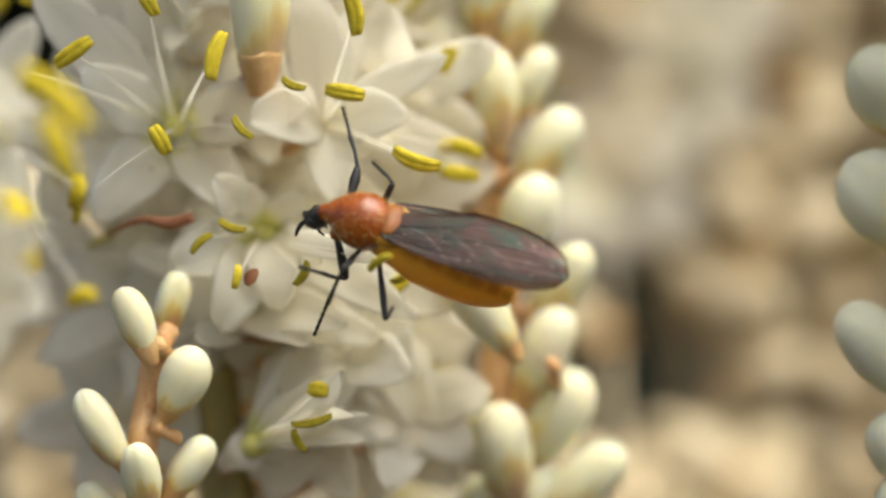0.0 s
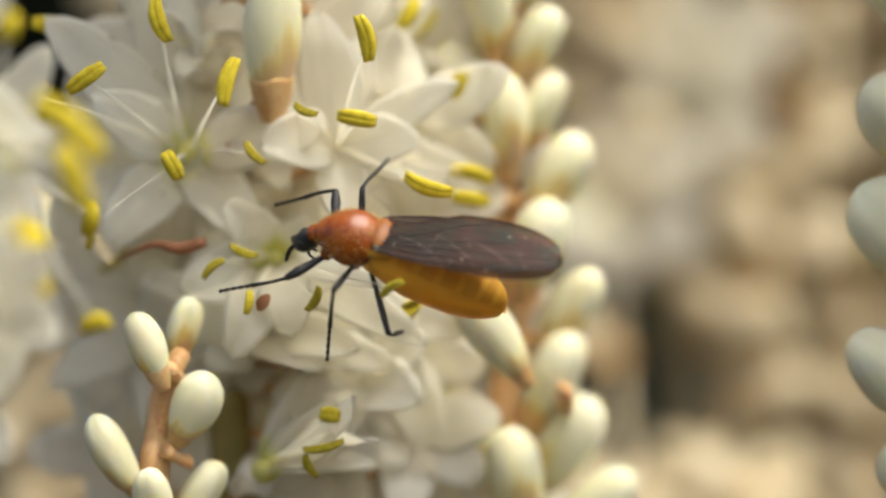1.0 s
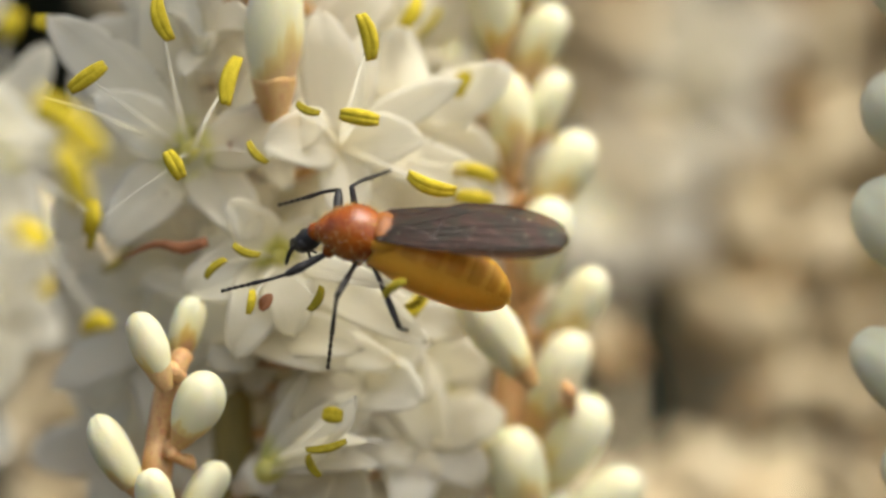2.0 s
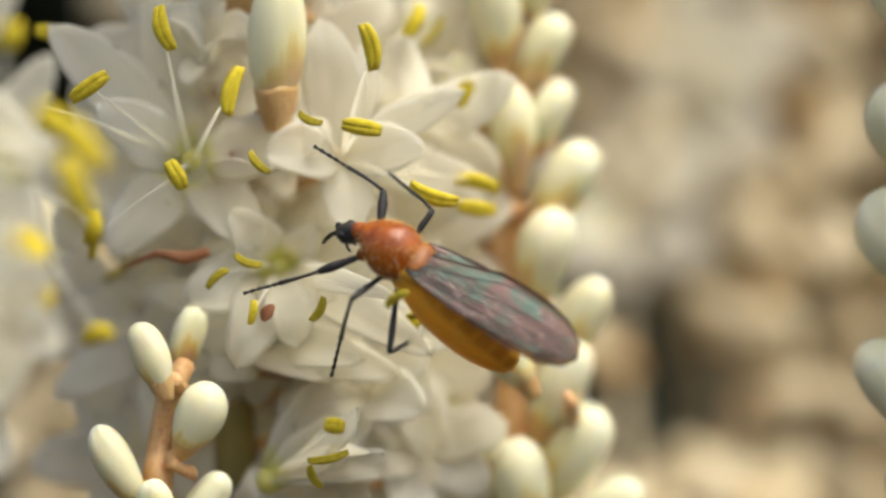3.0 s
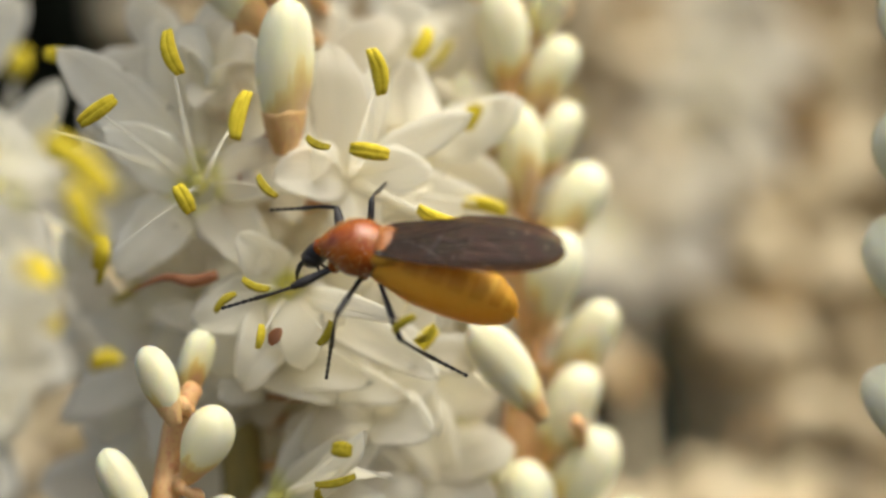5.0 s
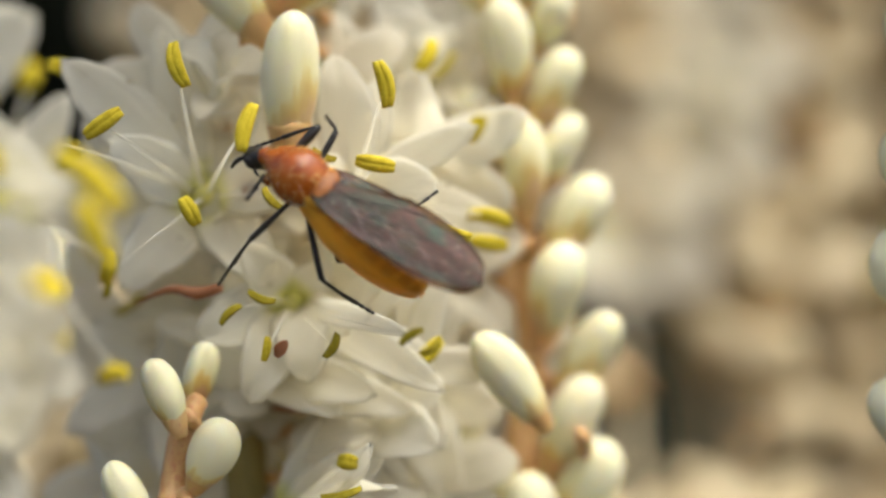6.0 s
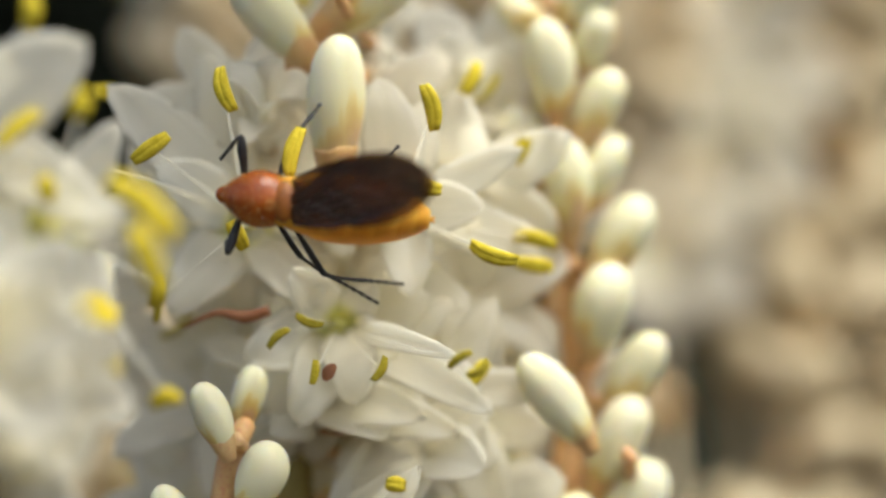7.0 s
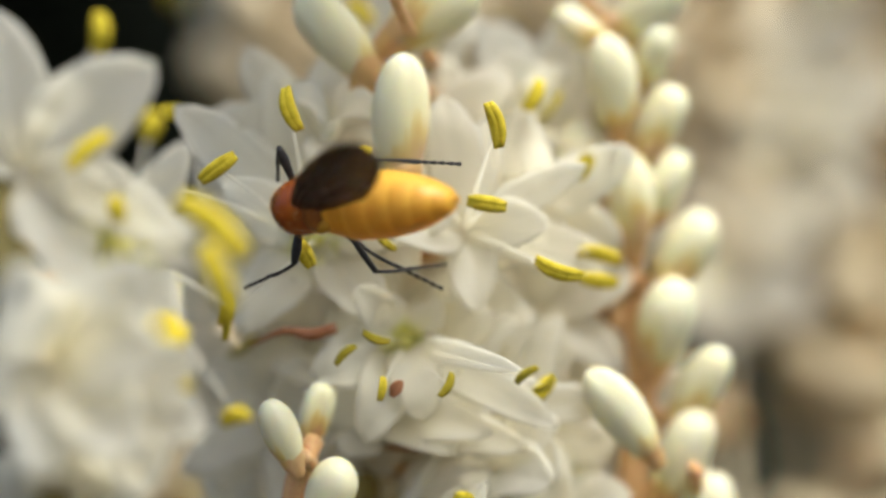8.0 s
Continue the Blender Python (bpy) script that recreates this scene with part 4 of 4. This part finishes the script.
    for s in (1, -1):
        put("cercus", tube("cercus", [tip, tip + Vector((-0.24, s * 0.10, -0.06))], [0.07, 0.035], 7), M_TERGITE, abdomen)
    for k in range(7):
        v = Vector((rng.uniform(-1, 0.8), rng.uniform(0.2, 1), rng.uniform(0.1, 1))).normalized()
        put("pollen_grain", GRAIN_MESH, M_GRAIN, thorax, at((v.x * 1.36, v.y * 1.10, v.z * 1.11)), "pale pollen grain")
    wings = []
    for s in (1, -1):
        w = put("wing", wing_mesh(s), M_WING, root, None, "smoky black iridescent wing")
        w["side"] = s
        for k, (v0, v1, u1) in enumerate(((0.03, 0.06, 0.92), (0.16, 0.15, 0.97), (0.30, 0.42, 0.95), (0.45, 0.66, 0.84), (0.62, 0.90, 0.62))):
            line = []
            for i in range(6):
                f = i / 5
                line.append(wing_point(s, 0.03 + (u1 - 0.03) * f, v0 + (v1 - v0) * f + 0.05 * math.sin(f * 3 + k)))
            put("vein", tube("vein", line, [0.034, 0.030, 0.026, 0.022, 0.018, 0.012], 6), M_VEIN, w)
        line = [wing_point(s, 0.28 + 0.05 * f, 0.15 + 0.5 * f) for f in (0, 0.5, 1)]
        put("vein", tube("vein", line, [0.03, 0.03, 0.03], 6), M_VEIN, w)
        # creases with their glints painted as pale lines, on the left wing only
        for u0, v0, u1, v1, r in ((0.12, 0.62, 0.37, 0.10, 0.020), (0.26, 0.66, 0.56, 0.12, 0.014), (0.44, 0.60, 0.76, 0.14, 0.010)) if s == 1 else ():
            line = [wing_point(s, u0 + (u1 - u0) * f, v0 + (v1 - v0) * f + 0.06 * math.sin(3.14 * f)) for f in (0, 0.25, 0.5, 0.75, 1)]
            put("crease", tube("crease", line, [0.3 * r, 0.8 * r, r, r, 0.4 * r], 6), M_CREASE, w, None, "crease across the wing, its glint painted pale")
        for k in range(9):
            p = wing_point(s, rng.uniform(0.08, 0.95), rng.uniform(0.08, 0.9))
            put("pollen_grain", GRAIN_MESH, M_GRAIN, w, at((p[0], p[1], p[2] + 0.03)), "pale pollen grain")
        wings.append(w)
    legs = []
    for place, hip in HIPS.items():
        l1, l2 = LEG_LEN[place]
        for s in (1, -1):
            put("coxa", ball("coxa", 0.26, 0.24, 0.36, 12, 8), M_THORAX, root, at((hip[0], s * hip[1], hip[2] + 0.1)))
            club = 0.20 if place == "front" else 0.13
            femur = put("leg", tube("leg", [(0, 0, 0), (l1 * 0.3, 0, 0.02), (l1 * 0.7, 0, 0.03), (l1, 0, 0)], [0.10, club * 0.75, club, 0.11], 10, 0.1), M_BLACK, root, None, "black leg")
            pts = [(0, 0, 0), (l2 * 0.25, 0, 0.05), (l2 * 0.5, 0, 0.0)]
            rad = [0.072, 0.075, 0.098]
            for k in range(5):
                x = l2 * (0.5 + 0.1 * k)
                pts += [(x + 0.03, 0, -0.01 * k), (x + l2 * 0.085, 0, -0.01 * k)]
                rad += [0.042, 0.085]
            shank = put("shank", tube("shank", pts, rad, 8, 0.2), M_BLACK, femur)
            legs.append((place, s, femur, shank))
    return root, head, abdomen, wings, legs


# second, metres; heading in the view's plane, lean towards the camera, roll; lift, sweep and twist of the wings, droop of the abdomen, degrees
BODY = [
    (0.0, -2.30, -0.80, -1.26, 160, -4, 31, 5, 0, 0, 14),
    (0.2, -2.00, -0.80, -1.50, 149, -4, 29, 7, 0, 0, 14),
    (0.5, -3.04, -0.80, -1.00, 164, -3, 30, 8, 0, 0, 16),
    (0.8, -2.95, -0.80, -1.12, 161, -5, 28, 10, 0, 0, 16),
    (1.0, -3.14, -0.80, -0.92, 165, -4, 36, 10, 0, 0, 17),
    (1.5, -3.10, -0.80, -0.94, 165, -3, 36, 10, 0, 0, 17),
    (1.7, -3.18, -0.80, -0.81, 167, -2, 39, 10, 0, 0, 17),
    (2.8, -2.87, -0.80, -0.74, 169, -2, 47, 10, 0, 0, 18),
    (3.0, -1.81, -0.80, -0.99, 143, -3, 31, 9, 0, 0, 14),
    (3.2, -2.61, -0.80, -0.44, 143, -9, 28, 11, 0, 0, 14),
    (3.3, -2.32, -0.80, 0.04, 131, -2, 27, 10, 0, 0, 14),
    (3.4, -2.12, -0.80, 0.43, 131, -3, 30, 10, 0, 0, 14),
    (3.5, -2.23, -0.80, 0.26, 144, -5, 35, 10, 0, 0, 14),
    (3.6, -2.52, -0.80, -0.14, 147, -3, 31, 10, 0, 0, 14),
    (3.8, -2.67, -0.80, -0.51, 151, 0, 27, 10, 0, 0, 13),
    (4.0, -2.73, -0.80, -0.46, 155, -1, 24, 10, 0, 0, 12),
    (4.2, -3.16, -0.80, -0.52, 171, 0, 43, 10, 0, 0, 19),
    (4.5, -3.05, -0.80, -0.61, 171, -1, 40, 10, 0, 0, 20),
    (4.7, -2.84, -0.80, -0.43, 174, -6, 44, 10, 0, 0, 20),
    (5.8, -5.85, -1.30, 2.42, 146, -5, 26, 9, 0, 0, 14),
    (6.0, -5.83, -1.30, 3.15, 143, -2, 27, 10, 0, 0, 14),
    (6.2, -7.12, -1.30, 3.10, 154, -4, 22, 10, 0, 0, 14),
    (6.4, -6.87, -1.30, 2.89, 151, 2, 14, 10, 0, 0, 13),
    (6.5, -7.25, -1.30, 2.99, 161, -3, 24, 10, 0, 0, 13),
    (6.7, -7.96, -1.30, 3.25, 170, -6, 26, 10, 0, 0, 13),
    (6.8, -8.87, -1.30, 3.20, 172, -8, 20, 10, 0, 0, 12),
    (7.0, -9.08, -1.30, 3.16, 173, -8, 0, 35, 13, -3, 10),
    (7.1, -9.40, -1.30, 3.26, 176, -18, -3, 0, 0, 0, 11),
    (7.2, -9.73, -1.30, 3.36, 180, -29, -6, 0, 0, 0, 12),
    (7.4, -9.90, -1.30, 3.49, 179, -39, -12, 0, 0, 0, 12),
    (7.5, -10.06, -1.30, 3.52, 179, -41, -12, 0, 0, 0, 12),
    (7.7, -10.14, -1.30, 3.58, 179, -39, -12, 0, 0, 0, 12),
    (8.0, -10.02, -1.30, 3.56, 178, -37, -12, 0, 0, 0, 12),
]
# wings clapped together over the back: seconds, then root, way to the tip and way to the front edge in the fly's space
RAISED = {
    7.2: ((-1.33, -0.36, 0.63), (-0.828, -0.323, 0.459), (0.555, -0.592, 0.585)),
    7.5: ((-0.99, -0.01, 0.75), (-0.782, -0.465, 0.415), (0.523, -0.127, 0.843)),
    8.0: ((-0.89, -0.07, 0.83), (-0.779, -0.424, 0.462), (0.624, -0.451, 0.638)),
}
# where each foot stands, second by second: (seconds, place in mm)
FEET = {
    ("front", 1): [(0.0, (-4.55, -2.50, -3.03)), (0.5, (-8.26, 1.00, -2.97)), (1.5, (-8.30, 1.00, -3.10)), (2.8, (-8.24, 1.00, -2.89)), (3.0, (-8.32, 1.00, -2.99)), (3.3, (-5.95, 0.00, -1.66)),
                   (3.5, (-3.77, -2.00, -0.48)), (3.8, (-5.13, -1.00, -1.14)), (4.0, (-6.6, 1.0, -3.3)), (4.2, (-8.49, 1.00, -2.92)), (4.7, (-8.29, 1.00, -3.15)), (5.8, (-9.82, 1.00, 1.48)),
                   (6.0, (-7.61, -2.00, 2.29)), (6.5, (-10.79, 2.00, 1.49)), (6.8, (-10.28, 2.00, 2.07)), (7.0, (-10.58, 2.00, 1.53)), (7.5, (-11.91, 2.00, 0.89)), (8.0, (-12.48, 2.00, 0.47))],
    ("middle", 1): [(0.0, (-4.19, 1.00, -5.69)), (1.0, (-4.14, 1.00, -5.69)), (2.8, (-4.14, 1.00, -6.11)), (3.5, (-4.20, 1.00, -5.31)), (4.0, (-4.26, 1.00, -5.41)), (4.7, (-4.09, 1.00, -5.51)),
                    (5.8, (-7.25, 3.00, -1.46)), (6.0, (-9.15, 3.00, -1.04)), (6.5, (-9.26, 3.00, -1.47)), (6.8, (-5.85, 3.00, -1.35)), (7.0, (-4.74, 3.00, -0.90)), (7.5, (-4.72, 3.00, 0.36)), (8.0, (-4.74, 3.00, 0.28))],
    ("hind", 1): [(0.0, (-1.20, 3.60, -4.70)), (1.0, (-1.22, 3.60, -4.66)), (2.8, (-1.05, 3.60, -4.59)), (3.3, (-1.53, 3.60, -4.80)), (3.5, (-0.98, 2.00, -7.42)), (3.8, (-1.65, 2.00, -5.72)), (4.2, (-1.29, 2.00, -4.58)), (4.7, (-1.20, 2.00, -4.58)),
                  (5.8, (-0.65, 3.00, -5.17)), (6.0, (-2.46, 3.00, -2.55)), (6.5, (-2.93, 4.00, -2.34)), (7.0, (-3.76, 4.00, -0.14)), (7.5, (-4.63, 4.00, 1.28)), (8.0, (-4.66, 4.00, 1.30))],
    ("front", -1): [(0.0, (-3.11, 2.60, 3.17)), (0.2, (-6.16, 2.00, 0.32)), (1.0, (-6.24, 3.00, 0.35)), (2.8, (-5.99, 3.00, 0.47)), (3.0, (-4.82, 1.00, 2.97)), (3.5, (-3.82, 2.00, 2.33)), (3.8, (-3.19, 1.00, 4.00)),
                    (4.0, (-5.06, 2.00, 3.01)), (4.2, (-6.75, 3.00, 0.87)), (4.7, (-6.61, 3.00, 0.96)), (5.8, (-8.86, 1.00, 3.31)), (6.0, (-7.82, 1.00, 4.23)), (6.5, (-9.22, 2.00, 7.13)), (7.0, (-10.79, 2.00, 4.80)),
                    (7.5, (-11.23, 2.00, 4.93)), (8.0, (-11.16, 2.00, 4.71))],
    ("middle", -1): [(0.0, (-1.96, 3.00, 1.05)), (1.0, (-1.82, 4.00, 2.19)), (2.8, (-1.73, 4.00, 1.60)), (3.0, (-1.97, 4.00, 1.99)), (3.5, (-1.03, 5.00, 3.80)), (4.0, (-1.72, 4.00, 2.64)), (4.7, (-2.25, 4.00, 2.42)),
                     (5.8, (-4.67, 4.00, 4.73)), (6.5, (-5.69, 4.00, 7.80)), (7.0, (-6.56, 4.00, 7.64)), (7.3, (-6.76, 5.00, 5.71)), (8.0, (-8.08, 6.00, 5.21))],
    ("hind", -1): [(0.0, (2.6, 6.5, -3.4)), (2.8, (2.6, 6.5, -3.2)), (3.0, (1.9, 6.5, -4.6)), (3.5, (1.8, 6.5, -4.4)), (4.0, (2.5, 6.5, -3.6)), (4.7, (2.7, 6.5, -2.6)), (5.8, (-0.68, 3.00, 2.45)), (6.0, (-0.55, 1.50, 2.62)), (6.5, (-0.95, 1.00, 2.60)), (6.8, (-3.05, 1.00, 5.02)), (7.0, (-3.84, 1.0, 5.22)), (7.5, (-3.97, 0.5, 5.34)), (8.0, (-3.94, 0.5, 5.18))],
}


def fly_pose(x, y, z, heading, tilt, roll):
    a, b, g = radians(heading), radians(tilt), radians(roll)
    f = Vector((math.cos(a) * math.cos(b), -math.sin(b), math.sin(a) * math.cos(b)))
    u = Vector((0, -1, 0))
    u = (u - f * u.dot(f)).normalized()
    left = u.cross(f)
    u = u * math.cos(g) - left * math.sin(g)
    return at((x, y, z)) @ Matrix((f, u.cross(f), u)).transposed().to_4x4()


def between(rows, t):
    """The place at t on a line of timed places."""
    if t <= rows[0][0]:
        return Vector(rows[0][1])
    for (t0, p0), (t1, p1) in zip(rows, rows[1:]):
        if t <= t1:
            return Vector(p0).lerp(Vector(p1), (t - t0) / (t1 - t0))
    return Vector(rows[-1][1])


def flat_wing(row, s):
    """Pose of a wing folded over the back, in the fly's space."""
    return pose((HINGE[0] - 0.45 * (row[9] != 0)) * MM, s * HINGE[1] * MM, (HINGE[2] + 0.05 * s) * MM, s * -3 * (row[9] == 0) + row[9], row[7] - (1 - s) * 0.4, row[8])


def raised_wing(t, s):
    """Pose of a wing clapped upright against the other, in the fly's space."""
    root, tip, front = (between([(b, r[i]) for b, r in RAISED.items()], t) for i in range(3))
    x = -tip.normalized()
    y = s * (front - x * x.dot(front)).normalized()
    m = at(root + x.cross(y) * 0.05) @ Matrix((x, y, x.cross(y))).transposed().to_4x4()
    if t > 7.15:
        return m
    low = flat_wing(next(row for row in BODY if row[0] == 7.0), s)
    turn = low.to_quaternion().slerp(m.to_quaternion(), 0.5)
    return Matrix.Translation(low.translation.lerp(m.translation, 0.5)) @ turn.to_matrix().to_4x4()


def leg_pose(place, side, foot):
    """Poses of a leg (in the fly's space) and of its shank (in the leg's space) that bring its end to foot, in mm."""
    l1, l2 = LEG_LEN[place]
    hip = Vector((HIPS[place][0], side * HIPS[place][1], HIPS[place][2]))
    d = foot - hip
    dist = min(max(d.length, abs(l2 - l1) + 0.25), l1 + l2 - 0.03)
    d.normalize()
    bow = Vector((0.15 if place != "hind" else -0.35, side * 0.9, 0.25))
    if place == "hind" and side < 0:
        bow = Vector((-1.2, -0.5, -0.3))
    bow = (bow - d * d.dot(bow)).normalized()
    c = (l1 * l1 + dist * dist - l2 * l2) / (2 * l1 * dist)
    c = max(-1.0, min(1.0, c))
    knee = hip + d * l1 * c + bow * l1 * math.sqrt(1 - c * c)
    upper = along(hip, knee - hip, bow)
    lower = along(knee, hip + d * dist - knee, bow)
    return upper, upper.inverted() @ lower


FLY, HEAD, ABDOMEN, WINGS, LEGS = fly()


def motions():
    poses = [(row[0], fly_pose(*row[1:7])) for row in BODY]
    walk(FLY, poses)
    walk(ABDOMEN, [(row[0], pose(-0.80 * MM, 0, -0.22 * MM, 0, -row[10], 0)) for row in BODY])
    walk(HEAD, [(row[0], pose(1.66 * MM, 0, -0.92 * MM, 0, 52, 0) if row[0] < 6.6 else pose(1.02 * MM, 0, -1.15 * MM, 0, 88, 0)) for row in BODY])
    for wing in WINGS:
        s = wing["side"]
        rows = []
        for row in BODY:
            if row[0] > 7.0:
                rows.append((row[0], raised_wing(row[0], s)))
            else:
                rows.append((row[0], flat_wing(row, s)))
        walk(wing, rows)
    for place, s, femur, shank in LEGS:
        upper, lower = [], []
        for t, m in poses:
            foot = m.inverted() @ (between(FEET[place, s], t) * MM) / MM
            a, b = leg_pose(place, s, foot)
            upper.append((t, a))
            lower.append((t, b))
        walk(femur, upper)
        walk(shank, lower)


ground()
shrub()
main_stalk()
back_branches()
back_blossoms()
blossom_branch()
left_bud_branch()
right_bud_branch()
edge_bud_branch()
front_branch()
motions()
